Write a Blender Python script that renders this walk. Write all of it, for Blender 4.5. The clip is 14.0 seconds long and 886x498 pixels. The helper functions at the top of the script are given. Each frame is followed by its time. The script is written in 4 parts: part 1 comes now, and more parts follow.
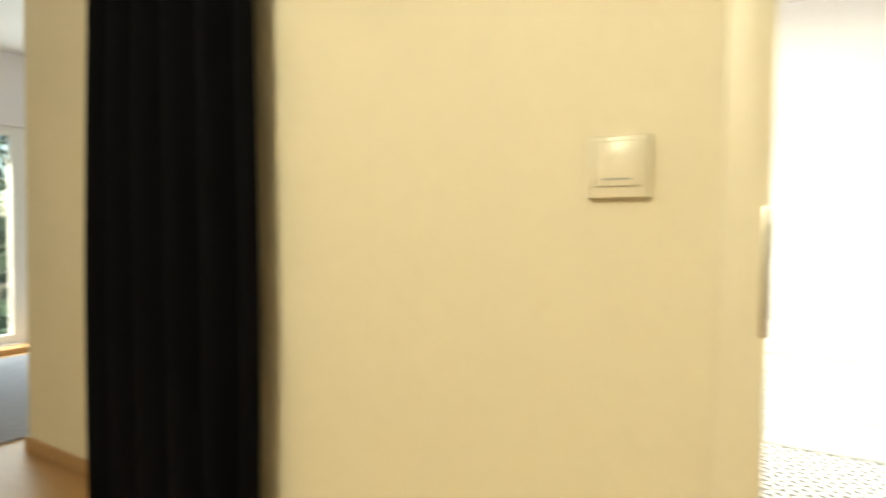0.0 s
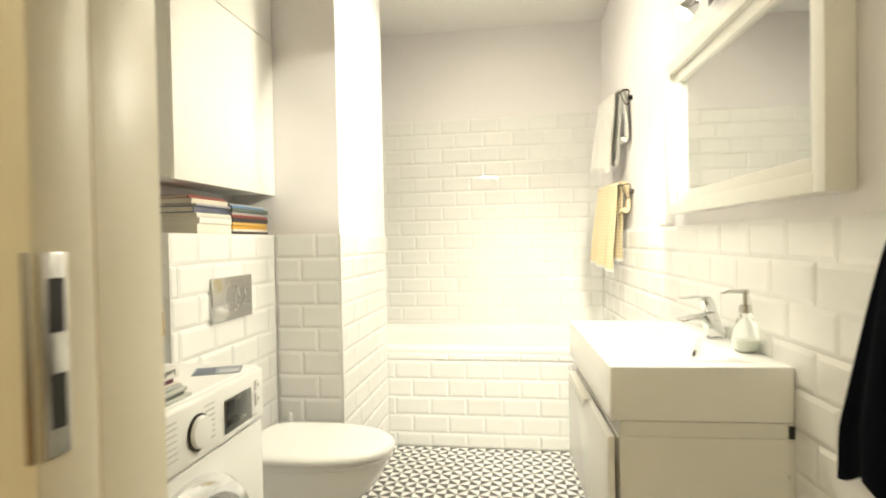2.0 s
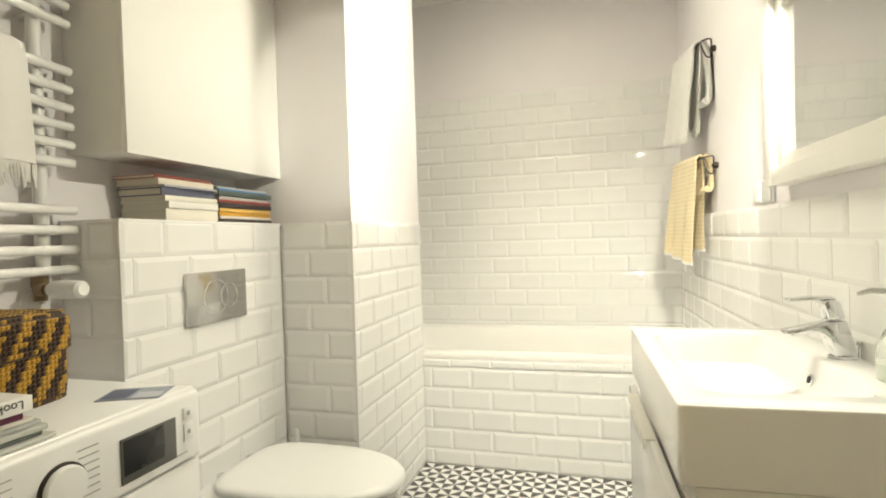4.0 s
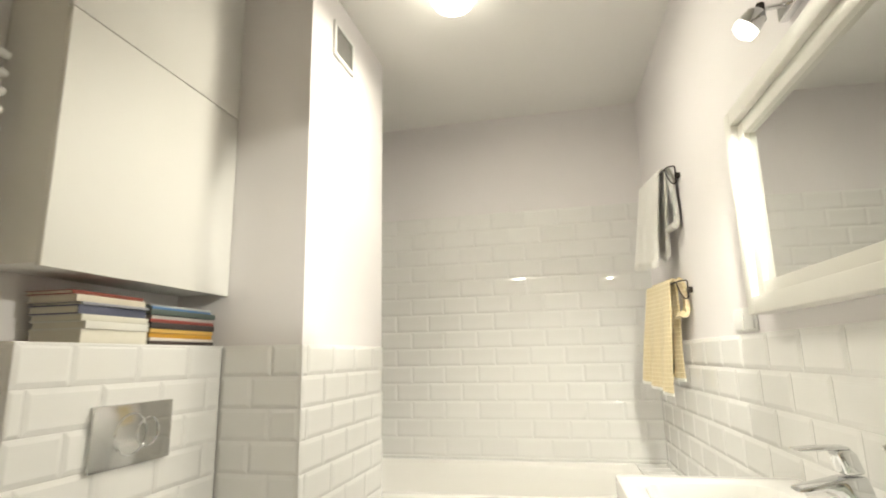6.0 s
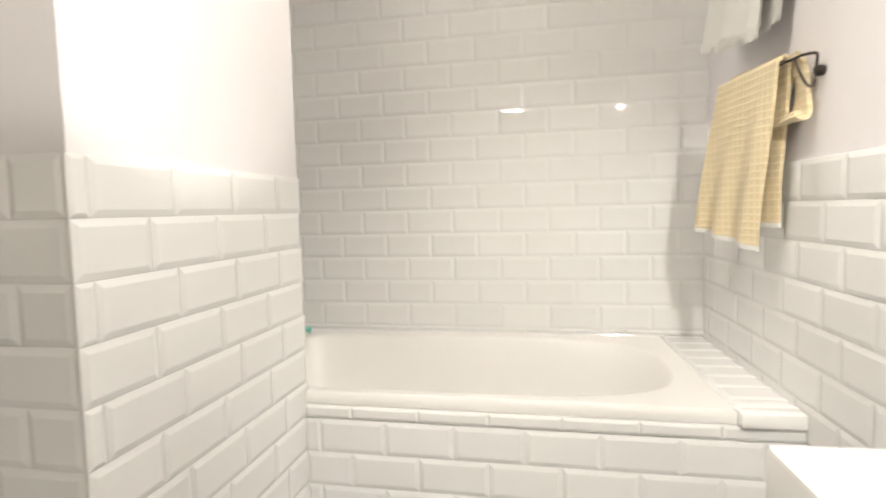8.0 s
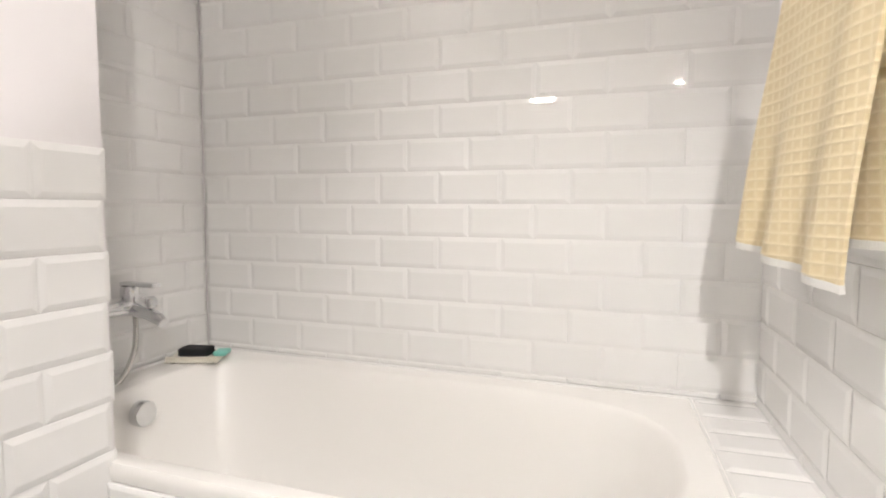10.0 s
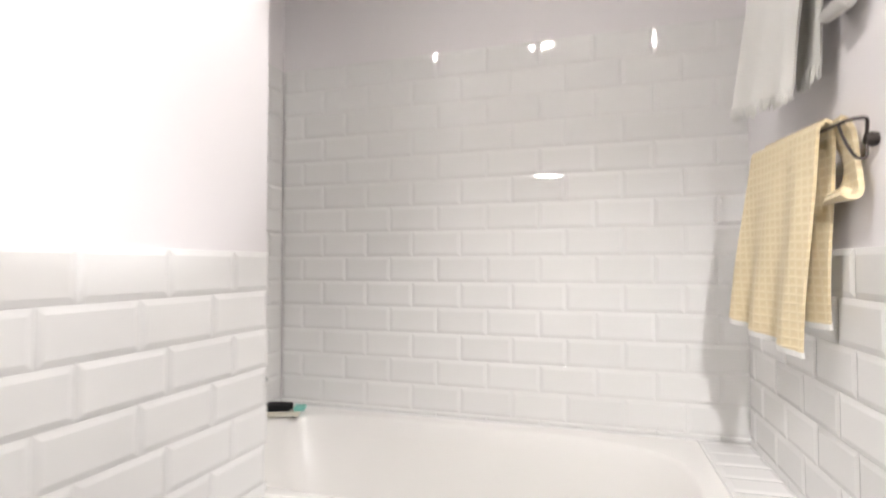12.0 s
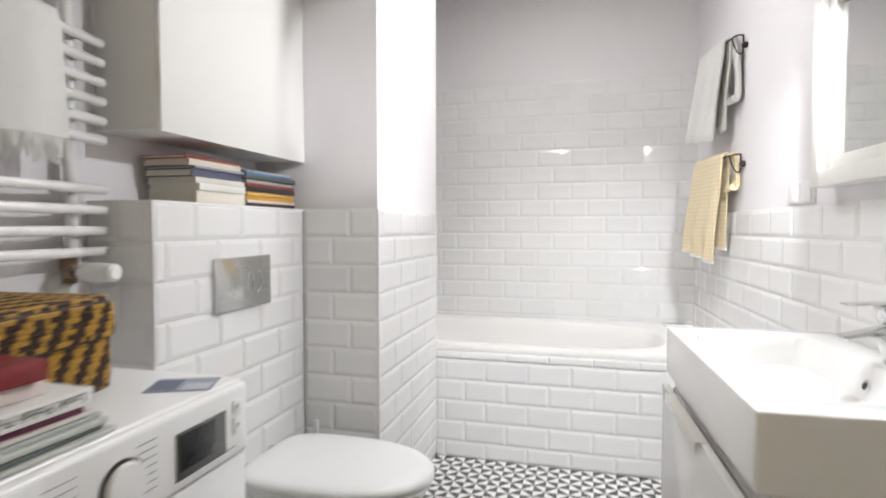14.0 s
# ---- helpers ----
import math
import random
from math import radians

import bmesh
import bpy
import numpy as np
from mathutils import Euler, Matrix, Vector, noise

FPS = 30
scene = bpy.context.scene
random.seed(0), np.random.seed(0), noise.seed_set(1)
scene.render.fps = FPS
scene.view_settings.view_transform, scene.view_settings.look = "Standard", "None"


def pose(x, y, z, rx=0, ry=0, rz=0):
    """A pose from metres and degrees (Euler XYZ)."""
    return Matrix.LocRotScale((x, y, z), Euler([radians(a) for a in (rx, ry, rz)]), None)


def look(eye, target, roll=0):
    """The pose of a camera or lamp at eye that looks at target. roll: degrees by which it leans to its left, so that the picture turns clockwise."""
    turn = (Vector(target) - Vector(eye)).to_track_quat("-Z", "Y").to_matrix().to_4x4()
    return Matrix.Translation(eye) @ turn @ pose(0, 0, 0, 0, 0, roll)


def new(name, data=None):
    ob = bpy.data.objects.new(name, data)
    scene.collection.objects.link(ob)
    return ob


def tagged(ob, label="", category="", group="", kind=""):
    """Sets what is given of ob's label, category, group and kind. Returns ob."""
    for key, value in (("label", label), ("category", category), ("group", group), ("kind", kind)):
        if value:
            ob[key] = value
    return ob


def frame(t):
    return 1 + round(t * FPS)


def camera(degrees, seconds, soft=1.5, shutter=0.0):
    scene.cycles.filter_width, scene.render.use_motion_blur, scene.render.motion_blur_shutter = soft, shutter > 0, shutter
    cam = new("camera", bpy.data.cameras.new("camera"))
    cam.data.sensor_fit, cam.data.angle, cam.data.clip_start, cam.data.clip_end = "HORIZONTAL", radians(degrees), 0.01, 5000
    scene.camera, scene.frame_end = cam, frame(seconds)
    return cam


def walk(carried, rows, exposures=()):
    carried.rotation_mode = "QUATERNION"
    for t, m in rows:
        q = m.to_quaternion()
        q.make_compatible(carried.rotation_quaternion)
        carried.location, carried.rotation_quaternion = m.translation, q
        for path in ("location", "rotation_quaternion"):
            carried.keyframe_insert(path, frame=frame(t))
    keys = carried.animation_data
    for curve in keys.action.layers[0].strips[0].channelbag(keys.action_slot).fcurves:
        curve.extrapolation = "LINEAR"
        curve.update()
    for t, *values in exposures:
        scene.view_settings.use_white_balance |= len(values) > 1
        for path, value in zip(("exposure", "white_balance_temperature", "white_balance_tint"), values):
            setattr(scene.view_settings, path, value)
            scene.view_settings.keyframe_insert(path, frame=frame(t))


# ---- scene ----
cam = camera(79.0, 14.0, soft=1.9, shutter=0.5)
PATH = [
    (0, (1.296, 0.689, 1.123), (0.305, 2.424, 1.057), 0.8),
    (0.5, (1.462, 0.7, 1.102), (0.91, 2.621, 1.044), 0.5),
    (1, (1.55, 0.749, 1.095), (1.335, 2.737, 1.046), 0.5),
    (1.5, (1.597, 0.882, 1.111), (1.427, 2.875, 1.098), -0.4),
    (2, (1.675, 1.087, 1.161), (1.390, 3.066, 1.130), -1.1),
    (2.5, (1.700, 1.278, 1.151), (1.306, 3.238, 1.139), -0.9),
    (3, (1.725, 1.405, 1.142), (1.234, 3.344, 1.098), -1.3),
    (5.5, (1.796, 1.582, 1.107), (1.225, 3.499, 1.113), -1.7),
    (6, (1.769, 1.665, 1.15), (1.329, 3.576, 1.544), -1.1),
    (6.5, (1.686, 1.854, 1.133), (1.348, 3.813, 1.356), -1.5),
    (7, (1.617, 2.088, 1.097), (1.345, 4.069, 1.039), -1.5),
    (9.5, (1.804, 3.209, 1.102), (1.164, 5.096, 0.926), -0.2),
    (10, (1.899, 3.292, 1.084), (1.247, 5.176, 0.934), 0.2),
    (10.5, (1.955, 3.327, 1.077), (1.341, 5.214, 0.83), 0.4),
    (11, (1.966, 3.271, 1.057), (1.458, 5.163, 0.65), 0.8),
    (11.3, (1.852, 3.240, 1.086), (1.383, 5.160, 0.797), 0.8),
    (11.5, (1.830, 3.125, 1.106), (1.395, 5.064, 0.896), 0.8),
    (12, (1.795, 2.847, 1.167), (1.196, 4.754, 1.225), 0.0),
    (12.5, (1.705, 2.497, 1.139), (1.156, 4.414, 1.286), 0.1),
    (13, (1.634, 2.115, 1.122), (1.161, 4.057, 1.188), -0.3),
    (13.5, (1.643, 1.803, 1.144), (1.133, 3.737, 1.116), 0.1),
    (14, (1.625, 1.515, 1.133), (1.112, 3.447, 1.053), 0.0),
]
EXPOSURES = [
    (0, 1.40, 6950, -2), (0.5, 1.10, 7300, -2), (1, 0.82, 7500, -1), (1.5, 0.81, 7520, -1), (2, 0.56, 7670, 0), (2.5, 0.28, 7690, 0), (3, 0.20, 7690, 0),
    (5.5, 0.10, 7120, 3), (6, 0.00, 7180, 3), (6.5, -0.02, 7090, 4), (7, 0.00, 6980, 6), (9.5, -0.06, 6650, 12), (11, -0.02, 6410, 13), (12, -0.05, 6340, 13), (12.5, -0.02, 6240, 12), (13, -0.03, 6170, 12), (14, 0.03, 6030, 11),
]
walk(cam, [(t, look(eye, target, roll)) for t, eye, target, roll in PATH], EXPOSURES)

# ---- light ----
world = bpy.data.worlds.new("sky")
scene.world = world
world.use_nodes = True
sky = world.node_tree.nodes.new("ShaderNodeTexSky")
sky.sky_type, sky.sun_disc = "NISHITA", False
sky.sun_elevation, sky.sun_rotation = radians(40), radians(200)
world.node_tree.nodes["Background"].inputs["Strength"].default_value = 0.12
world.node_tree.links.new(sky.outputs[0], world.node_tree.nodes["Background"].inputs["Color"])


def lamp(kind, name, m, energy, colour, **more):
    data = bpy.data.lights.new(name, kind)
    data.energy, data.color = energy, colour
    if kind == "AREA":
        data.shape, data.size, data.size_y = more.get("shape", "RECTANGLE"), more["size"], more["size_y"]
    elif kind == "SPOT":
        data.spot_size, data.spot_blend, data.shadow_soft_size = more["angle"], more["blend"], more["soft"]
    elif kind == "SUN":
        data.angle = more["angle"]
    else:
        data.shadow_soft_size = more["soft"]
    ob = new(name, data)
    ob.matrix_world = m
    return ob


sun = lamp("SUN", "sun", look((-9, -3, 9), (-4, 3, 0)), 3.0, (1, 0.96, 0.9), angle=radians(0.5))
CEILING_LAMP = (1.39, 3.58, 2.58)
lamp("SPOT", "mirror_spot_light_a", look((2.165, 2.745, 1.832), (1.325, 3.270, 1.69)), 46, (1, 0.97, 0.93), angle=radians(35), blend=0.3, soft=0.016)
lamp("SPOT", "mirror_spot_light_b", look((2.165, 2.905, 1.835), (1.75, 4.50, 0.42)), 88, (1, 0.97, 0.93), angle=radians(74), blend=0.9, soft=0.016)
lamp("SPOT", "mirror_bulb_glow", look((2.12, 2.83, 1.83), (1.20, 2.68, 0.80)), 42, (1, 0.97, 0.93), angle=radians(118), blend=0.6, soft=0.014)
lamp("AREA", "ceiling_lamp_light", pose(CEILING_LAMP[0], CEILING_LAMP[1], 2.528), 15, (1, 0.95, 0.88), size=0.15, size_y=0.15, shape="DISK")
lamp("POINT", "hall_lamp_light", pose(0.7, -0.55, 2.3), 33, (1, 0.92, 0.74), soft=0.08)
lamp("AREA", "window_light", look((-4.25, 3.3, 1.1), (0, 1.6, 0.9)), 15, (0.85, 0.93, 1), size=1.6, size_y=1.6)


# ---- materials ----
def shader(name, base, rough=0.5, metal=0.0, vary=0.05, scale=8.0, fine=120.0, bump=0.05, tint=None, coat=0.0, random_vary=0.0, stretch=(1, 1, 1), transmission=0.0, sheen=0.0, distance=0.004, gloss=0.5):
    m = bpy.data.materials.new(name)
    m.use_nodes = True
    n, l = m.node_tree.nodes, m.node_tree.links
    b = n["Principled BSDF"]
    b.inputs["Roughness"].default_value, b.inputs["Metallic"].default_value = rough, metal
    b.inputs["Coat Weight"].default_value = coat
    b.inputs["Specular IOR Level"].default_value = gloss
    b.inputs["Transmission Weight"].default_value = transmission
    b.inputs["Sheen Weight"].default_value = sheen
    at = n.new("ShaderNodeTexCoord")
    mapping = n.new("ShaderNodeMapping")
    mapping.inputs["Scale"].default_value = stretch
    l.new(at.outputs["Object"], mapping.inputs["Vector"])
    big, small = n.new("ShaderNodeTexNoise"), n.new("ShaderNodeTexNoise")
    for tex, size in ((big, scale), (small, fine)):
        tex.inputs["Scale"].default_value, tex.inputs["Detail"].default_value = size, 4
        l.new(mapping.outputs["Vector"], tex.inputs["Vector"])
    mix = n.new("ShaderNodeMix")
    mix.data_type = "RGBA"
    mix.inputs["A"].default_value = (*[c * (1 - vary) for c in base], 1)
    mix.inputs["B"].default_value = (*(tint or [min(1, c * (1 + vary)) for c in base]), 1)
    l.new(big.outputs["Fac"], mix.inputs["Factor"])
    colour = mix.outputs["Result"]
    second = n.new("ShaderNodeMix")
    second.data_type, second.blend_type = "RGBA", "OVERLAY"
    second.inputs["Factor"].default_value = min(0.5, vary * 1.5)
    l.new(colour, second.inputs["A"])
    l.new(small.outputs["Fac"], second.inputs["B"])
    colour = second.outputs["Result"]
    if random_vary:
        info, hue = n.new("ShaderNodeObjectInfo"), n.new("ShaderNodeHueSaturation")
        span = n.new("ShaderNodeMapRange")
        span.inputs["To Min"].default_value, span.inputs["To Max"].default_value = 1 - random_vary, 1 + random_vary
        l.new(info.outputs["Random"], span.inputs["Value"])
        l.new(span.outputs["Result"], hue.inputs["Value"])
        l.new(colour, hue.inputs["Color"])
        colour = hue.outputs["Color"]
    l.new(colour, b.inputs["Base Color"])
    spread = n.new("ShaderNodeMapRange")
    spread.inputs["To Min"].default_value, spread.inputs["To Max"].default_value = max(0.02, rough * 0.85), min(1, rough * 1.15)
    l.new(big.outputs["Fac"], spread.inputs["Value"])
    l.new(spread.outputs["Result"], b.inputs["Roughness"])
    if bump:
        relief = n.new("ShaderNodeBump")
        relief.inputs["Strength"].default_value, relief.inputs["Distance"].default_value = bump, distance
        l.new(small.outputs["Fac"], relief.inputs["Height"])
        l.new(relief.outputs["Normal"], b.inputs["Normal"])
    return m


def glowing(name, colour, strength):
    m = bpy.data.materials.new(name)
    m.use_nodes = True
    b = m.node_tree.nodes["Principled BSDF"]
    b.inputs["Base Color"].default_value = (0.9, 0.9, 0.9, 1)
    b.inputs["Emission Color"].default_value = (*colour, 1)
    b.inputs["Emission Strength"].default_value = strength
    return m


PAINT = shader("white_wall_paint", (0.80, 0.775, 0.785), 0.75, vary=0.015, scale=1.5, fine=260, bump=0.12, distance=0.001)
CEILING = shader("ceiling_paint", (0.82, 0.81, 0.79), 0.85, vary=0.015, scale=1.2, fine=200, bump=0.1, distance=0.001)
CREAM = shader("cream_hall_paint", (0.72, 0.66, 0.52), 0.6, vary=0.03, scale=1.6, fine=220, bump=0.1, distance=0.001)
TILE = shader("glazed_white_tile", (0.80, 0.795, 0.785), 0.022, vary=0.015, scale=5, fine=22, bump=0.03, random_vary=0.02, distance=0.001)
GROUT = shader("pale_grout", (0.78, 0.77, 0.75), 0.9, vary=0.06, scale=20, fine=300, bump=0.3)
CERAMIC = shader("white_ceramic", (0.85, 0.845, 0.835), 0.08, vary=0.01, scale=3, fine=20, bump=0.02)
ENAMEL = shader("bath_enamel", (0.84, 0.825, 0.80), 0.30, vary=0.012, scale=3, fine=30, bump=0.02)
LACQUER = shader("white_gloss_lacquer", (0.78, 0.77, 0.75), 0.13, vary=0.015, scale=2, fine=60, bump=0.03)
MATT_WHITE = shader("matt_white_board", (0.80, 0.79, 0.76), 0.62, vary=0.015, scale=2, fine=150, bump=0.04)
DOOR_CREAM = shader("cream_painted_frame", (0.74, 0.69, 0.56), 0.4, vary=0.03, scale=5, fine=90, bump=0.06)
FRAME_WHITE = shader("painted_white_frame", (0.82, 0.81, 0.77), 0.32, vary=0.02, scale=6, fine=90, bump=0.05)
PLASTIC = shader("white_plastic", (0.80, 0.80, 0.79), 0.3, vary=0.01, scale=4, fine=200, bump=0.02)
GREY_PRINT = shader("grey_print", (0.36, 0.36, 0.36), 0.5, vary=0.03, bump=0)
CHROME = shader("chrome", (0.72, 0.73, 0.74), 0.07, 1.0, vary=0.02, scale=6, fine=60, bump=0.01)
STEEL = shader("brushed_steel", (0.58, 0.57, 0.55), 0.24, 1.0, vary=0.05, scale=10, fine=200, bump=0.05)
DARK_METAL = shader("dark_bronze_wire", (0.05, 0.042, 0.038), 0.4, 0.7, vary=0.2, scale=40, fine=200, bump=0.1)
BLACK_GLASS = shader("black_display", (0.02, 0.021, 0.022), 0.08, vary=0.1, scale=5, bump=0)
RADIATOR = shader("white_radiator_enamel", (0.80, 0.795, 0.78), 0.28, vary=0.015, scale=8, fine=80, bump=0.03)
MIRROR = shader("mirror_silver", (0.80, 0.81, 0.80), 0.015, 1.0, vary=0.0, bump=0)
GLASS = shader("clear_glass", (0.95, 0.97, 0.96), 0.03, vary=0.0, bump=0, transmission=1.0)
WOOD = shader("light_oak", (0.42, 0.25, 0.11), 0.45, vary=0.18, scale=5, fine=70, bump=0.1, stretch=(1, 8, 8))
CARPET = shader("grey_blue_carpet", (0.30, 0.31, 0.36), 0.95, vary=0.15, scale=20, fine=400, bump=0.6)
BLACK_CLOTH = shader("black_velvet", (0.003, 0.003, 0.004), 1.0, vary=0.3, scale=12, fine=300, bump=0.3, gloss=0.05)
NAVY_TERRY = shader("black_terry", (0.006, 0.007, 0.011), 1.0, vary=0.3, scale=20, fine=700, bump=0.9, gloss=0.05)
WHITE_TERRY = shader("white_cotton", (0.76, 0.75, 0.72), 0.95, vary=0.04, scale=14, fine=500, bump=0.8, sheen=0.2)
RUBBER = shader("black_rubber", (0.02, 0.02, 0.02), 0.7, vary=0.1, bump=0.1)
TAN_SEAL = shader("tan_seal", (0.42, 0.30, 0.14), 0.6, vary=0.05, bump=0.05)
BULB = glowing("lit_bulb", (1.0, 0.98, 0.95), 4)
GLOBE = glowing("lit_globe", (1.0, 0.95, 0.88), 10)


def waffle(name, base, cell):
    """Cotton with a grid of raised ridges and hollows shaded in the colour."""
    m = shader(name, base, 0.95, vary=0.08, scale=16, fine=500, bump=0.5, sheen=0.2)
    n, l = m.node_tree.nodes, m.node_tree.links
    at, split = n.new("ShaderNodeTexCoord"), n.new("ShaderNodeSeparateXYZ")
    l.new(at.outputs["Object"], split.inputs[0])

    def calc(op, a, b=None):
        node = n.new("ShaderNodeMath")
        node.operation = op
        for slot, v in enumerate((a, b)):
            if v is not None and isinstance(v, (int, float)):
                node.inputs[slot].default_value = v
            elif v is not None:
                l.new(v, node.inputs[slot])
        return node.outputs[0]

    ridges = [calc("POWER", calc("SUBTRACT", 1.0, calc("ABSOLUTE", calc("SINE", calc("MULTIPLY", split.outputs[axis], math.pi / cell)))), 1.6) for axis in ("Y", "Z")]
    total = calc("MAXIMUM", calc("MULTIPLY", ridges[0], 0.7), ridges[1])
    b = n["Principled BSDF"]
    # shade of the weave's hollows, mixed in as a deeper colour off the ridges
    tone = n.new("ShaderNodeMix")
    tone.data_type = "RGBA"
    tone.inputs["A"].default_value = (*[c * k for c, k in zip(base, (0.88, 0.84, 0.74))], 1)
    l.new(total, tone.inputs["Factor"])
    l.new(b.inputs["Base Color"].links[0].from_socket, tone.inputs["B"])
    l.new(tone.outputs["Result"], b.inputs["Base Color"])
    relief = n.new("ShaderNodeBump")
    relief.inputs["Strength"].default_value, relief.inputs["Distance"].default_value = 0.55, 0.003
    l.new(total, relief.inputs["Height"])
    l.new(relief.outputs["Normal"], b.inputs["Normal"])
    return m


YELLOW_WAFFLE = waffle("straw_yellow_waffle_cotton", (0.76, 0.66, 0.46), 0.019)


def pinwheel_floor(cell, x0, y0):
    """Encaustic tile: each square cut into eight triangles, grey-black and off-white in turn."""
    m = shader("pinwheel_tile", (0.80, 0.79, 0.77), 0.32, vary=0.03, scale=6, fine=90, bump=0.05)
    n, l = m.node_tree.nodes, m.node_tree.links
    at, split = n.new("ShaderNodeNewGeometry"), n.new("ShaderNodeSeparateXYZ")
    l.new(at.outputs["Position"], split.inputs[0])

    def calc(op, a, b=None):
        node = n.new("ShaderNodeMath")
        node.operation = op
        for slot, v in enumerate((a, b)):
            if v is None:
                continue
            if isinstance(v, (int, float)):
                node.inputs[slot].default_value = v
            else:
                l.new(v, node.inputs[slot])
        return node.outputs[0]

    u = calc("SUBTRACT", calc("FRACT", calc("DIVIDE", calc("SUBTRACT", split.outputs["X"], x0 - 10), cell)), 0.5)
    v = calc("SUBTRACT", calc("FRACT", calc("DIVIDE", calc("SUBTRACT", split.outputs["Y"], y0 - 10), cell)), 0.5)
    au, av = calc("ABSOLUTE", u), calc("ABSOLUTE", v)
    side = calc("MULTIPLY", calc("MULTIPLY", u, v), calc("SUBTRACT", au, av))
    dark = calc("GREATER_THAN", side, 0.0)
    line = calc("LESS_THAN", calc("MINIMUM", calc("MINIMUM", au, av), calc("ABSOLUTE", calc("SUBTRACT", au, av))), 0.018)
    b = n["Principled BSDF"]
    old = b.inputs["Base Color"].links[0].from_socket
    first, second = n.new("ShaderNodeMix"), n.new("ShaderNodeMix")
    first.data_type = second.data_type = "RGBA"
    first.inputs["B"].default_value = (0.055, 0.054, 0.056, 1)
    second.inputs["B"].default_value = (0.34, 0.335, 0.33, 1)
    l.new(dark, first.inputs["Factor"])
    l.new(old, first.inputs["A"])
    l.new(first.outputs["Result"], second.inputs["A"])
    l.new(line, second.inputs["Factor"])
    l.new(second.outputs["Result"], b.inputs["Base Color"])
    return m


FLOOR_TILE = pinwheel_floor(0.1005, 0.915, 4.06)


# ---- mesh helpers ----
def mesh_of(name, bm, material, smooth=None):
    data = bpy.data.meshes.new(name)
    bm.normal_update()
    bm.to_mesh(data)
    bm.free()
    for one in material if isinstance(material, (list, tuple)) else [material]:
        data.materials.append(one)
    if smooth is not None:
        data.polygons.foreach_set("use_smooth", [True] * len(data.polygons))
        data.set_sharp_from_angle(angle=radians(smooth))
    return data


def part(name, bm, material, parent=None, label="", smooth=40):
    ob = new(name, mesh_of(name, bm, material, smooth))
    if parent:
        ob.parent = parent
    if label:
        ob["label"] = label
    return ob


def thing(name, label, category, group="", kind="", at=(0, 0, 0)):
    ob = new(name)
    ob.location = at
    ob.empty_display_size = 0.1
    return tagged(ob, label, category, group, kind)


def block(x0, x1, y0, y1, z0, z1, r=0.0, seg=2, bm=None):
    """A box, its edges rounded by r."""
    own = bmesh.new()
    bmesh.ops.create_cube(own, size=1, matrix=Matrix.Translation(((x0 + x1) / 2, (y0 + y1) / 2, (z0 + z1) / 2)) @ Matrix.Diagonal((x1 - x0, y1 - y0, z1 - z0, 1)))
    if r:
        bmesh.ops.bevel(own, geom=own.edges[:], offset=r, segments=seg, profile=0.5, affect="EDGES")
    return joined(bm, own)


def joined(bm, own):
    if bm is None:
        return own
    data = bpy.data.meshes.new("scratch")
    own.to_mesh(data)
    own.free()
    bm.from_mesh(data)
    bpy.data.meshes.remove(data)
    return bm


def turned(profile, m=Matrix(), steps=32, bm=None):
    """A solid of revolution about z from (radius, height) pairs."""
    own = bmesh.new()
    rings = []
    for r, h in profile:
        rings.append([own.verts.new((r * math.cos(2 * math.pi * k / steps), r * math.sin(2 * math.pi * k / steps), h)) for k in range(steps)])
    for a, b in zip(rings, rings[1:]):
        for k in range(steps):
            own.faces.new((a[k], a[(k + 1) % steps], b[(k + 1) % steps], b[k]))
    own.faces.new(rings[0][::-1])
    own.faces.new(rings[-1])
    bmesh.ops.transform(own, matrix=m, verts=own.verts)
    bmesh.ops.recalc_face_normals(own, faces=own.faces)
    return joined(bm, own)


def tube(points, r, steps=10, bm=None, closed=False):
    """A round bar along a line of points."""
    own = bmesh.new()
    pts = [Vector(p) for p in points]
    rings, side = [], None
    for k, p in enumerate(pts):
        if closed:
            d = pts[(k + 1) % len(pts)] - pts[k - 1]
        else:
            d = pts[min(k + 1, len(pts) - 1)] - pts[max(k - 1, 0)]
        d.normalize()
        if side is None:
            side = d.orthogonal().normalized()
        side = (side - d * side.dot(d)).normalized()
        up = d.cross(side)
        rad = r[k] if isinstance(r, (list, tuple)) else r
        rings.append([own.verts.new(p + rad * (side * math.cos(2 * math.pi * s / steps) + up * math.sin(2 * math.pi * s / steps))) for s in range(steps)])
    pairs = list(zip(rings, rings[1:])) + ([(rings[-1], rings[0])] if closed else [])
    for a, b in pairs:
        for s in range(steps):
            own.faces.new((a[s], a[(s + 1) % steps], b[(s + 1) % steps], b[s]))
    if not closed:
        own.faces.new(rings[0][::-1])
        own.faces.new(rings[-1])
    bmesh.ops.recalc_face_normals(own, faces=own.faces)
    return joined(bm, own)


def curve_points(ctrl, per=6):
    """A smooth line through the points given."""
    pts = [Vector(c) for c in ctrl]
    out = []
    for k in range(len(pts) - 1):
        a, b, c, d = pts[max(k - 1, 0)], pts[k], pts[k + 1], pts[min(k + 2, len(pts) - 1)]
        for s in range(per):
            t = s / per
            out.append(0.5 * ((2 * b) + (c - a) * t + (2 * a - 5 * b + 4 * c - d) * t * t + (3 * b - a - 3 * c + d) * t ** 3))
    return out + [pts[-1]]


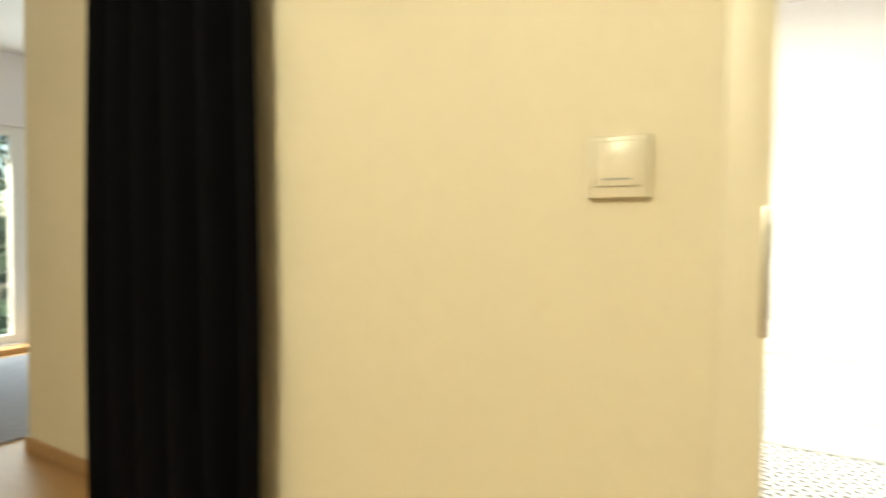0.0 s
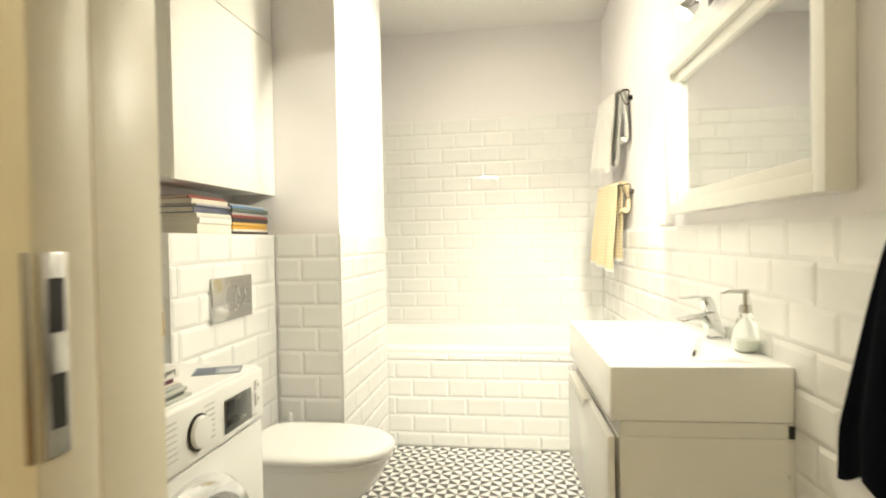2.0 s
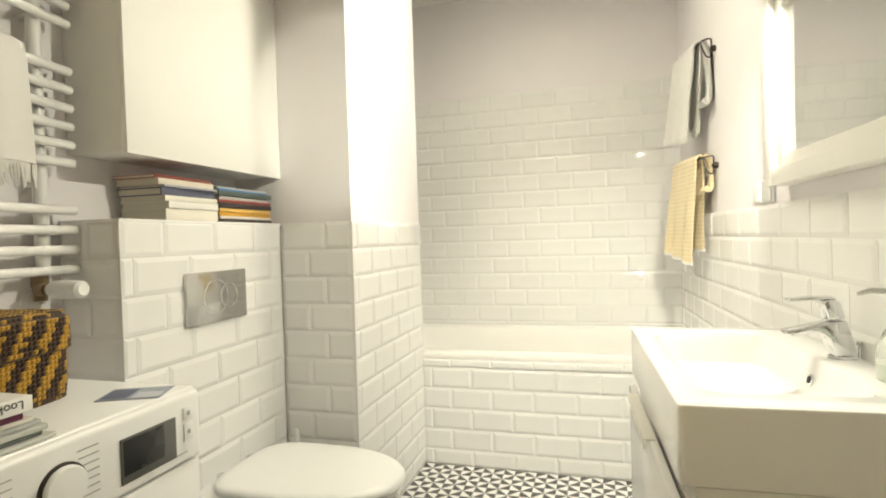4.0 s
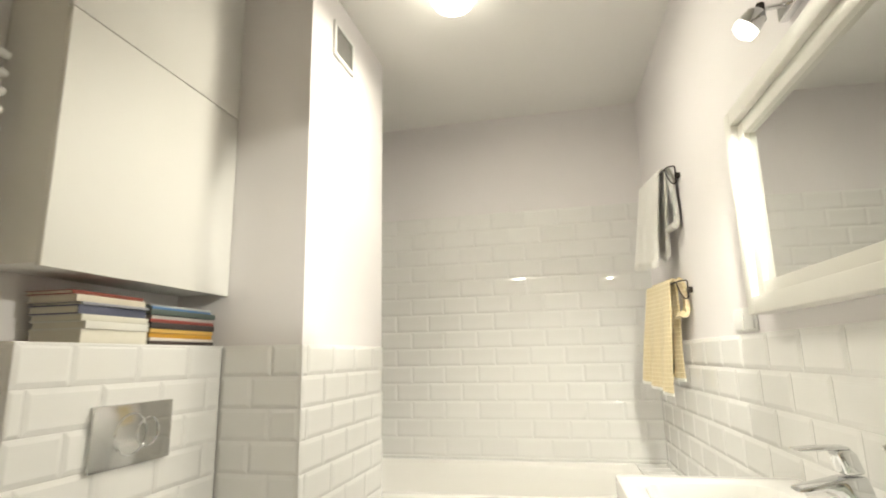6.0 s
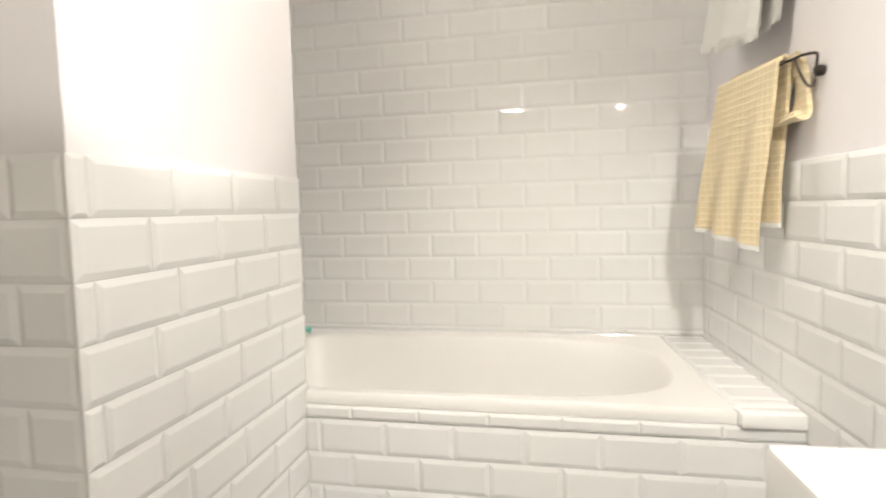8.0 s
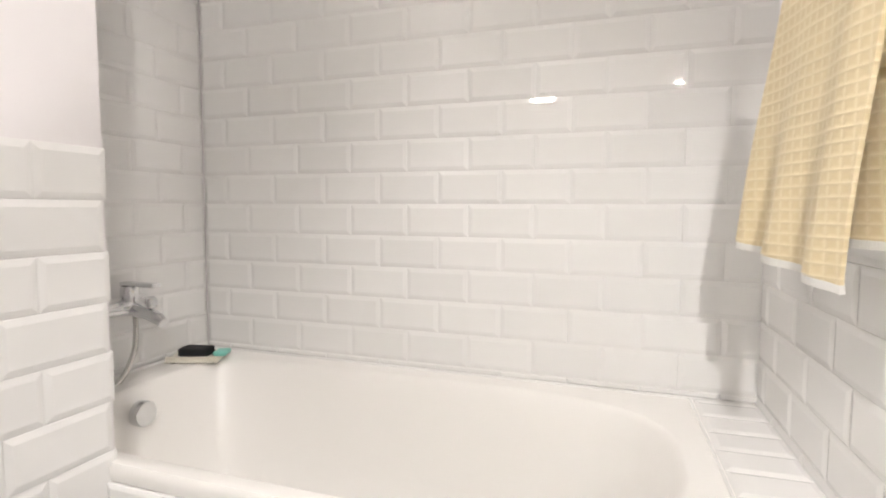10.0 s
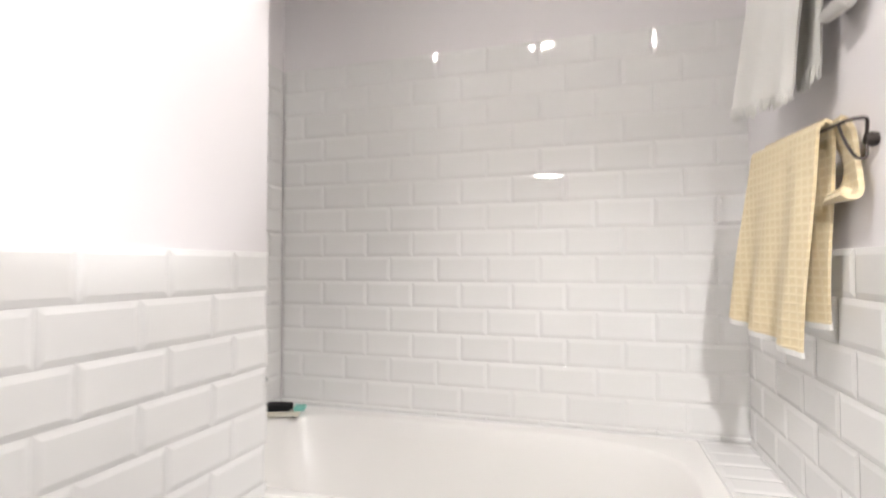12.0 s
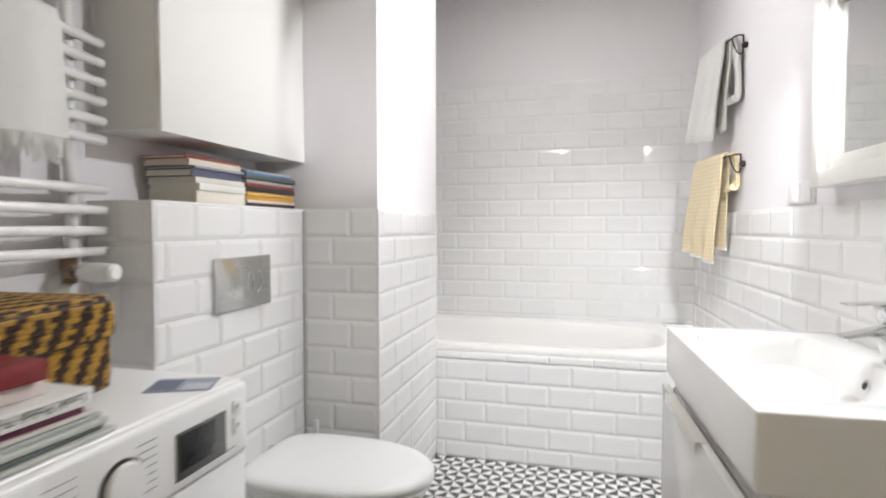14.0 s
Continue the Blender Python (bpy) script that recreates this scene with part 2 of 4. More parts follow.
def sheet(rows, thick, bm=None):
    """A cloth from a grid of points, given thickness."""
    own = bmesh.new()
    grid = [[own.verts.new(p) for p in row] for row in rows]
    for a, b in zip(grid, grid[1:]):
        for k in range(len(a) - 1):
            own.faces.new((a[k], a[k + 1], b[k + 1], b[k]))
    own.normal_update()
    bmesh.ops.solidify(own, geom=own.faces[:], thickness=thick)
    bmesh.ops.recalc_face_normals(own, faces=own.faces)
    return joined(bm, own)


def structure(name, bm, material, label, category):
    return tagged(part(name, bm, material, None, "", 30), label, category, "", "structure")


# ---- the shell ----
XL, XR, YB, YD, YH, ZC = 0.415, 2.30, 4.885, 1.62, 1.465, 2.64
ROW, TOP, HIGH = 0.102, 1.20, 2.016
PX, PY0, PY1 = 0.905, 3.315, 4.09
BOXX, BOXY = 0.606, 2.598

wall_right = structure("wall_right", block(XR, XR + 0.15, YD - 0.03, YB + 0.12, 0, ZC), PAINT, "white painted bathroom wall with a dado of metro tiles", "wall")
wall_back = structure("wall_back", block(XL - 0.12, XR, YB, YB + 0.12, 0, ZC), PAINT, "white painted wall behind the bath, tiled low", "wall")
wall_left = structure("wall_left", block(XL - 0.12, XL, YD, YB, 0, ZC), PAINT, "white painted bathroom wall behind radiator and cistern box", "wall")
pillar = structure("pillar", block(XL, PX, PY0, PY1, 0, ZC), PAINT, "white chimney breast with a tiled lower part", "pillar")
cistern_box = structure("cistern_box", block(XL, BOXX, BOXY, PY0, 0, 1.192), GROUT, "tiled cistern boxing behind the toilet", "boxing")
ceiling = structure("ceiling", block(XL - 0.12, XR + 0.15, YD, YB + 0.12, ZC, ZC + 0.1), CEILING, "plain white plaster ceiling", "ceiling")
floor = structure("floor", block(XL - 0.12, XR + 0.15, YD - 0.1, YB + 0.12, -0.1, -0.009), GROUT, "floor of black and white pinwheel tiles", "floor")

# door wall, with its opening
DX0, DX1, DZ = 1.280, 2.122, 2.06
wall_door_left = structure("wall_door_left", block(0.02, DX0, YH, YD, 0, ZC), CREAM, "cream hall wall with faint chevron panelling", "wall")
wall_recess_side = structure("wall_recess_side", block(0.02, 0.17, YD, 2.1, 0, ZC), CREAM, "cream return wall behind the curtain", "wall")
wall_recess = structure("wall_recess", block(-1.80, 0.02, 1.97, 2.1, 0, ZC), CREAM, "cream hall wall set back past the curtain", "wall")
wall_door_right = structure("wall_door_right", block(DX1, 3.0, YH, YD, 0, ZC), CREAM, "cream hall wall beside the bathroom door", "wall")
wall_door_head = structure("wall_door_head", block(DX0, DX1, YH, YD, DZ, ZC), CREAM, "cream wall above the bathroom door", "wall")

# hall and the room seen past it
hall_floor = structure("hall_floor", block(-5.0, 3.0, -1.6, YD - 0.1, -0.1, 0.0), WOOD, "pale oak hall floor", "floor")
room_floor = structure("room_floor", block(-5.0, 0.02, YD - 0.1, 5.0, -0.1, 0.0), WOOD, "pale oak floor of the next room", "floor")
hall_ceiling = structure("hall_ceiling", block(-5.0, 3.0, -1.6, YD, ZC, ZC + 0.1), CEILING, "white hall ceiling", "ceiling")
room_ceiling = structure("room_ceiling", block(-5.0, 0.17, YD, 5.0, ZC, ZC + 0.1), CEILING, "white ceiling of the next room", "ceiling")
wall_hall_south = structure("wall_hall_south", block(-5.0, 3.0, -1.7, -1.6, 0, ZC), CREAM, "cream hall wall", "wall")
wall_hall_east = structure("wall_hall_east", block(3.0, 3.1, -1.6, YD, 0, ZC), CREAM, "cream end wall of the hall", "wall")
wall_room_north = structure("wall_room_north", block(-5.0, -1.67, 5.0, 5.1, 0, ZC), PAINT, "white wall of the next room", "wall")
wall_room_east = structure("wall_room_east", block(-1.80, -1.67, 2.1, 5.0, 0, ZC), PAINT, "white side wall of the next room", "wall")
WX, WY0, WY1, WZ0, WZ1 = -4.4, 2.3, 4.4, 0.06, 2.0
wb = block(WX - 0.2, WX, -1.6, WY0, 0, ZC)
block(WX - 0.2, WX, WY1, 5.0, 0, ZC, bm=wb)
block(WX - 0.2, WX, WY0, WY1, 0, WZ0, bm=wb)
block(WX - 0.2, WX, WY0, WY1, WZ1, ZC, bm=wb)
wall_window = structure("wall_window", wb, PAINT, "white wall with a wide window", "wall")


# ---- door frame, hall wall ----
def door_frame():
    frame_ob = thing("door_frame_1", "cream painted door frame with a steel strike plate", "door frame", kind="structure")
    for sx in (0, 1):
        edge = 1.317 if sx == 0 else 2.085
        out = -1 if sx == 0 else 1
        a, b = sorted((edge, edge + out * 0.054))
        part("jamb", block(a, b, 1.437, 1.498, 0, 2.10, 0.003), DOOR_CREAM, frame_ob)
        a, b = sorted((edge + out * 0.012, edge + out * 0.02))
        part("seal", block(a, b, 1.498, 1.512, 0, 2.06), TAN_SEAL, frame_ob, "tan rubber door seal")
        a, b = sorted((edge + out * 0.035, edge + out * 0.075))
        part("lining", block(a, b, 1.512, 1.632, 0, 2.07, 0.002), DOOR_CREAM, frame_ob)
    part("head", block(1.264, 2.138, 1.4375, 1.4975, 2.032, 2.10, 0.003), DOOR_CREAM, frame_ob)
    part("head_lining", block(1.2425, 2.1595, 1.5125, 1.632, 2.04, 2.09, 0.002), DOOR_CREAM, frame_ob)
    strike = part("strike_plate", block(1.3165, 1.3195, 1.442, 1.466, 1.000, 1.158, 0.001), STEEL, frame_ob, "brushed steel strike plate")
    part("strike_lip", block(1.3095, 1.3163, 1.4345, 1.4365, 1.000, 1.158, 0.0005), STEEL, frame_ob, "brushed steel lip of the strike plate")
    # bolt holes are not cut: black blocks stand in for their shade
    for z0, z1 in ((1.022, 1.064), (1.096, 1.138)):
        part("bolt_hole_shade", block(1.3185, 1.3205, 1.448, 1.461, z0, z1), RUBBER, strike)


door_frame()


SWITCH = shader("cream_switch_plastic", (0.75, 0.70, 0.58), 0.3, vary=0.01, scale=4, fine=200, bump=0.02)


def wall_switch():
    sw = thing("light_switch", "square cream plastic light switch on the hall wall", "light switch")
    part("plate", block(1.093, 1.177, 1.4515, 1.4645, 1.172, 1.258, 0.003), SWITCH, sw)
    part("rocker", block(1.102, 1.168, 1.4485, 1.4525, 1.188, 1.251, 0.003), SWITCH, sw)
    part("slot", block(1.117, 1.153, 1.4478, 1.4490, 1.197, 1.199), GREY_PRINT, sw)


wall_switch()


def curtain():
    cu = thing("curtain", "long black velvet curtain hanging in deep folds", "curtain")
    rows = []
    for i in range(15):
        z = 2.5 - 2.46 * i / 14
        line = []
        for k in range(97):
            u = k / 96
            x = -0.161 + 0.629 * u
            swing = 0.8 + 0.35 * math.sin(2.1 * u + 0.3 * i / 14)
            y = 1.420 + 0.030 * swing * math.sin(2 * math.pi * 6 * u + 0.5 * math.sin(5 * u) + 0.25 * i / 14)
            line.append((x + 0.012 * math.sin(0.5 * i + 3 * u), y, z))
        rows.append(line)
    part("cloth", sheet(rows, 0.004), BLACK_CLOTH, cu, "", 80)
    part("rod", tube([(-0.21, 1.36, 2.53), (0.6, 1.36, 2.53)], 0.012), DARK_METAL, cu, "dark metal curtain rod")
    for x in (0.06, 0.56):
        part("bracket", tube([(x, 1.36, 2.53), (x, 1.465, 2.53)], 0.008), DARK_METAL, cu)


curtain()
tagged(part("baseboard_1", block(0.02, 1.262, 1.45, 1.4645, 0, 0.075, 0.003), WOOD), "oak skirting board along the hall wall", "baseboard", "", "structure")


def window_far():
    wi = thing("window_1", "wide white window with greenery behind it", "window", kind="structure")
    for a, b in ((WY0, WY0 + 0.08), (2.95, 3.07), (3.62, 3.74), (WY1 - 0.08, WY1)):
        part("mullion", block(WX - 0.12, WX - 0.04, a, b, WZ0, WZ1, 0.004), FRAME_WHITE, wi)
    for a, b in ((WZ0, WZ0 + 0.08), (WZ1 - 0.08, WZ1)):
        part("rail", block(WX - 0.115, WX - 0.045, WY0, WY1, a, b, 0.004), FRAME_WHITE, wi)
    part("window_sill", block(WX - 0.03, WX + 0.16, WY0 - 0.1, WY1 + 0.1, 0.001, 0.05, 0.006), WOOD, wi, "oak threshold below the window")
    pane = part("pane", block(WX - 0.085, WX - 0.08, WY0, WY1, WZ0, WZ1), GLASS, wi)
    pane.visible_shadow = False


window_far()
tagged(part("baseboard_2", block(-1.815, 0.02, 1.955, 1.9695, 0, 0.075, 0.003), WOOD), "oak skirting board of the recess", "baseboard", "", "structure")
tagged(part("baseboard_3", block(-1.815, -1.8005, 1.9695, 4.99, 0, 0.075, 0.003), WOOD), "oak skirting board in the next room", "baseboard", "", "structure")
tagged(part("rug", block(-4.1, -2.0, 1.9, 4.2, 0.001, 0.014, 0.004), CARPET), "grey-blue woven rug on the oak floor", "rug")
LEAVES = shader("far_foliage", (0.07, 0.11, 0.05), 0.9, vary=0.5, scale=3, fine=14, bump=0)
tagged(part("ground", block(-60, -4.7, -40, 40, -6.2, -6), LEAVES), "green ground below the window", "ground", "", "structure")
hedge = bmesh.new()
rnd = random.Random(5)
for k in range(9000):
    c = Vector((-9 + rnd.uniform(-1.5, 1.5), rnd.uniform(0, 11), rnd.uniform(-6, 3.0 + rnd.uniform(-1, 1))))
    n = Vector((rnd.uniform(-1, 1), rnd.uniform(-1, 1), rnd.uniform(-1, 1))).normalized()
    s = n.orthogonal().normalized() * rnd.uniform(0.06, 0.15)
    r = n.cross(s)
    hedge.faces.new([hedge.verts.new(c + v) for v in (s, r, -s, -r)])
tagged(part("tree_foliage", hedge, LEAVES), "green tree leaves outside the window", "foliage", "", "stuff")


# ---- toilet side ----
def cabinet():
    cab = thing("wall_cabinet", "tall white wall cabinet with plain handleless doors", "cabinet")
    part("body", block(XL + 0.001, 0.600, 2.623, 3.312, 1.378, ZC - 0.002, 0.001), MATT_WHITE, cab)
    part("door", block(0.602, 0.619, 2.620, 3.312, 1.370, 2.026, 0.0015), MATT_WHITE, cab)
    part("door", block(0.602, 0.619, 2.620, 3.312, 2.030, ZC - 0.004, 0.0015), MATT_WHITE, cab)


cabinet()


PLATE_CHROME = shader("satin_chrome", (0.60, 0.60, 0.59), 0.13, metal=1.0, vary=0.05, scale=9, fine=60, bump=0.01)


def flush_plate():
    fp = thing("flush_plate", "chrome dual flush plate on white tiles", "flush plate")
    x = 0.6155
    part("plate", block(x, x + 0.012, 2.797, 3.071, 0.887, 1.045, 0.004), PLATE_CHROME, fp)
    for y, r in ((2.922, 0.053), (2.982, 0.038)):
        ring = [(x + 0.012, y + r * math.cos(2 * math.pi * k / 40), 0.966 + r * math.sin(2 * math.pi * k / 40)) for k in range(40)]
        part("button", tube(ring, 0.0026, 8, None, True), CHROME, fp, "round chrome flush button")


flush_plate()


def superloop(cx, cy, hx, hy, z, n, count=64):
    out = []
    for k in range(count):
        a = 2 * math.pi * k / count
        c, s = math.cos(a), math.sin(a)
        out.append((cx + hx * math.copysign(abs(c) ** (2 / n), c), cy + hy * math.copysign(abs(s) ** (2 / n), s), z))
    return out


def loft(loops, cap_first=False, cap_last=True, bm=None):
    own = bmesh.new()
    rings = [[own.verts.new(p) for p in loop] for loop in loops]
    count = len(rings[0])
    for a, b in zip(rings, rings[1:]):
        for k in range(count):
            own.faces.new((a[k], a[(k + 1) % count], b[(k + 1) % count], b[k]))
    if cap_first:
        own.faces.new(rings[0][::-1])
    if cap_last:
        own.faces.new(rings[-1])
    bmesh.ops.recalc_face_normals(own, faces=own.faces)
    return joined(bm, own)


def egg(z, back, tip, half, cy=2.94, count=48):
    """A toilet outline: straight at the wall, rounded at the tip."""
    out = []
    for k in range(count):
        a = 2 * math.pi * k / count
        c, s = math.cos(a), math.sin(a)
        cx = back + (tip - back) * 0.45
        hx = (tip - cx) if c > 0 else (cx - back)
        n = 2.1 if c > 0 else 4.5
        out.append((cx + hx * math.copysign(abs(c) ** (2 / n), c), cy + half * math.copysign(abs(s) ** (2 / n), s), z))
    return out


def toilet():
    to = thing("toilet", "white wall-hung toilet with a closed lid", "toilet")
    bowl = loft([egg(0.08, 0.616, 0.80, 0.10), egg(0.10, 0.616, 0.86, 0.125), egg(0.16, 0.616, 0.98, 0.150), egg(0.24, 0.616, 1.09, 0.165),
                 egg(0.32, 0.616, 1.165, 0.174), egg(0.39, 0.616, 1.198, 0.178), egg(0.402, 0.616, 1.196, 0.176)], True)
    part("bowl", bowl, CERAMIC, to, "", 60)
    part("seat", loft([egg(0.403, 0.69, 1.206, 0.182), egg(0.406, 0.688, 1.210, 0.184), egg(0.416, 0.688, 1.210, 0.184), egg(0.419, 0.69, 1.206, 0.182)], True), PLASTIC, to, "", 60)
    lid = loft([egg(0.421, 0.682, 1.212, 0.185), egg(0.424, 0.678, 1.217, 0.188), egg(0.438, 0.678, 1.216, 0.188), egg(0.447, 0.684, 1.206, 0.182), egg(0.451, 0.70, 1.18, 0.165), egg(0.453, 0.76, 1.08, 0.11)], True)
    part("lid", lid, PLASTIC, to, "glossy white closed lid", 60)
    for y in (2.87, 3.01):
        part("hinge", turned([(0.014, 0), (0.014, 0.03), (0.012, 0.033)], Matrix.Translation((0.662, y, 0.402))), CHROME, to)


toilet()


def toilet_brush():
    br = thing("toilet_brush", "white toilet brush with a thin upright handle", "toilet brush")
    part("holder", turned([(0.043, 0), (0.048, 0.004), (0.048, 0.22), (0.044, 0.225)], Matrix.Translation((0.697, 3.235, 0))), CERAMIC, br)
    part("handle", turned([(0.007, 0.22), (0.007, 0.39), (0.010, 0.395), (0.010, 0.437), (0.006, 0.446)], Matrix.Translation((0.697, 3.235, 0)), 16), PLASTIC, br)


toilet_brush()

PAPER = shader("page_edges", (0.72, 0.68, 0.58), 0.85, vary=0.06, scale=6, fine=300, bump=0.5, stretch=(1, 1, 8))
COVERS = {}


def cover(rgb):
    if rgb not in COVERS:
        COVERS[rgb] = shader("book_cover", rgb, 0.4, vary=0.06, scale=12, fine=90, bump=0.05)
    return COVERS[rgb]


def book(x0, x1, y0, y1, z0, z1, rgb, label, spine="+x", turn=0.0, group=""):
    """A book lying flat: two boards, a spine and the block of pages."""
    cx, cy = (x0 + x1) / 2, (y0 + y1) / 2
    bk = thing("book", label, "book", group, at=(cx, cy, z0))
    bk.rotation_euler.z = radians(turn)
    hx, hy, h = (x1 - x0) / 2, (y1 - y0) / 2, z1 - z0
    b = min(0.0025, h * 0.15)
    part("lower_cover", block(-hx, hx, -hy, hy, 0, b), cover(rgb), bk)
    part("upper_cover", block(-hx, hx, -hy, hy, h - b, h), cover(rgb), bk)
    part("spine", block(hx - 0.003, hx + 0.0012, -hy, hy, 0.0004, h - 0.0004, 0.0008), cover(rgb), bk)
    part("page_block", block(-hx + 0.004, hx - 0.004, -hy + 0.003, hy - 0.003, b + 0.0002, h - b - 0.0002), PAPER, bk, "cream page block")
    return bk


def shelf_books():
    z = 1.2012
    left = [((0.74, 0.71, 0.62), 0.034, 0.0, 0.0), ((0.76, 0.75, 0.70), 0.020, 0.004, 1.0), ((0.70, 0.68, 0.60), 0.016, 0.0, -0.5), ((0.10, 0.11, 0.17), 0.022, -0.008, 0.8),
            ((0.30, 0.31, 0.36), 0.007, 0.0, -1.0), ((0.66, 0.60, 0.50), 0.018, -0.012, 0.4), ((0.30, 0.07, 0.05), 0.010, -0.02, 1.5)]
    for rgb, h, dx, turn in left:
        book(0.435, 0.598 + dx, 2.762 + dx, 2.977, z, z + h, rgb, "worn paperback in a flat stack on the boxing", turn=turn, group="books on the boxing")
        z += h + 0.0006
    z = 1.2012
    right = [((0.05, 0.035, 0.03), 0.010, 0.0, 0.0), ((0.72, 0.66, 0.62), 0.009, 0.0, 0.5), ((0.70, 0.38, 0.05), 0.013, -0.008, -0.6), ((0.78, 0.50, 0.14), 0.012, -0.004, 0.4), ((0.045, 0.035, 0.035), 0.017, 0.0, 0.2),
             ((0.30, 0.06, 0.05), 0.010, -0.004, -0.5), ((0.62, 0.60, 0.58), 0.011, -0.01, 0.6), ((0.09, 0.12, 0.11), 0.016, 0.0, -0.4), ((0.08, 0.20, 0.42), 0.008, -0.014, 1.0), ((0.60, 0.62, 0.60), 0.006, -0.02, -1.2)]
    for rgb, h, dx, turn in right:
        book(0.45, 0.600 + dx, 2.986 - dx, 3.272, z, z + h, rgb, "coloured paperback in a flat stack on the boxing", turn=turn, group="books on the boxing")
        z += h + 0.0006


shelf_books()


# ---- radiator ----
def radiator():
    ra = thing("towel_radiator", "white tubular towel radiator on the wall", "radiator")
    for y in (2.02, 2.515):
        part("upright", tube([(0.455, y, 1.03), (0.455, y, 1.93)], 0.016, 14), RADIATOR, ra)
        part("bracket", tube([(XL, y, 1.29), (0.455, y, 1.29)], 0.009), RADIATOR, ra)
        part("bracket", tube([(XL, y, 1.70), (0.455, y, 1.70)], 0.009), RADIATOR, ra)
    for z in (1.075, 1.125, 1.175, 1.225, 1.345, 1.392, 1.439, 1.486, 1.533, 1.580, 1.70, 1.747, 1.794, 1.841, 1.89):
        pts = curve_points([(0.478, 1.955, z), (0.494, 2.10, z), (0.502, 2.27, z), (0.494, 2.44, z), (0.478, 2.585, z)], 5)
        part("rung", tube(pts, 0.0115, 10), RADIATOR, ra)
    valve = part("valve", turned([(0.015, 0), (0.015, 0.03), (0.019, 0.034), (0.019, 0.06), (0.013, 0.064)], Matrix.Translation((0.455, 2.505, 1.002))), shader("valve_bronze", (0.24, 0.18, 0.12), 0.38, 0.8, vary=0.12, scale=30, fine=150, bump=0.05), ra, "dull bronze radiator valve")
    bronze = shader("dull_bronze", (0.24, 0.18, 0.12), 0.38, 0.8, vary=0.12, scale=30, fine=150, bump=0.05)
    part("valve_stem", tube([(0.455, 2.50, 1.030), (0.485, 2.50, 1.030), (0.486, 2.50, 1.030), (0.500, 2.50, 1.030)], [0.017, 0.017, 0.013, 0.013], 8), bronze, valve, "dull bronze valve stem")
    m = Matrix.Translation((0.497, 2.50, 1.030)) @ Matrix.Rotation(math.pi / 2, 4, "Y")
    part("thermostat_knob", turned([(0.016, 0), (0.021, 0.01), (0.023, 0.045), (0.021, 0.094), (0.014, 0.101)], m, 24), PLASTIC, valve, "white thermostat knob")
    m = Matrix.Translation((XL, 2.515, 0.985)) @ Matrix.Rotation(math.pi / 2, 4, "Y")
    part("rosette", turned([(0.035, 0), (0.035, 0.004), (0.02, 0.012), (0.012, 0.04)], m, 28), PLASTIC, valve)


radiator()


def fringe(bm, points, length, rng, r=0.0018):
    for p in points:
        a = Vector(p)
        b = a + Vector((rng.uniform(-0.004, 0.004), rng.uniform(-0.006, 0.006), -length * rng.uniform(0.7, 1.1)))
        tube([a, (a + b) / 2 + Vector((rng.uniform(-0.003, 0.003), rng.uniform(-0.003, 0.003), 0)), b], [r, r, r * 0.6], 5, bm)


def radiator_towel():
    to = thing("fringed_towel", "white fringed cotton towel hung over the radiator", "towel")
    rows, rng = [], random.Random(3)
    path = [(0.462, 1.38), (0.462, 1.50), (0.464, 1.575), (0.472, 1.602), (0.492, 1.612), (0.514, 1.600), (0.522, 1.56), (0.524, 1.47), (0.526, 1.39), (0.528, 1.325)]
    for i, (x, z) in enumerate(path):
        line = []
        for k in range(41):
            u = k / 40
            fold = 0.004 * math.sin(2 * math.pi * 3.2 * u + 0.6 * i) * min(1, abs(i - 4) / 3)
            line.append((x + fold + 0.003 * math.sin(17 * u), 2.02 + 0.43 * u + 0.004 * math.sin(i), z + 0.003 * math.sin(9 * u)))
        rows.append(line)
    part("cloth", sheet(rows, 0.004), WHITE_TERRY, to, "", 80)
    for n, line in enumerate((rows[-1], rows[0])):
        bm = bmesh.new()
        fringe(bm, [line[k] for k in range(41)] + [[(a + b) / 2 for a, b in zip(line[k], line[k + 1])] for k in range(40)], 0.055, rng, 0.0032)
        part("fringe", bm, WHITE_TERRY, to, "loose cotton fringe")


radiator_towel()


# ---- washing machine ----
def font_mesh(text, size, depth):
    data = bpy.data.curves.new("lettering", "FONT")
    data.body, data.size, data.extrude, data.align_x = text, size, depth, "LEFT"
    ob = bpy.data.objects.new("lettering", data)
    scene.collection.objects.link(ob)
    mesh = bpy.data.meshes.new_from_object(ob.evaluated_get(bpy.context.evaluated_depsgraph_get()))
    bpy.data.objects.remove(ob)
    bm = bmesh.new()
    bm.from_mesh(mesh)
    bpy.data.meshes.remove(mesh)
    return bm


MX, MY0, MY1, MZ = 1.006, 1.790, 2.392, 0.85


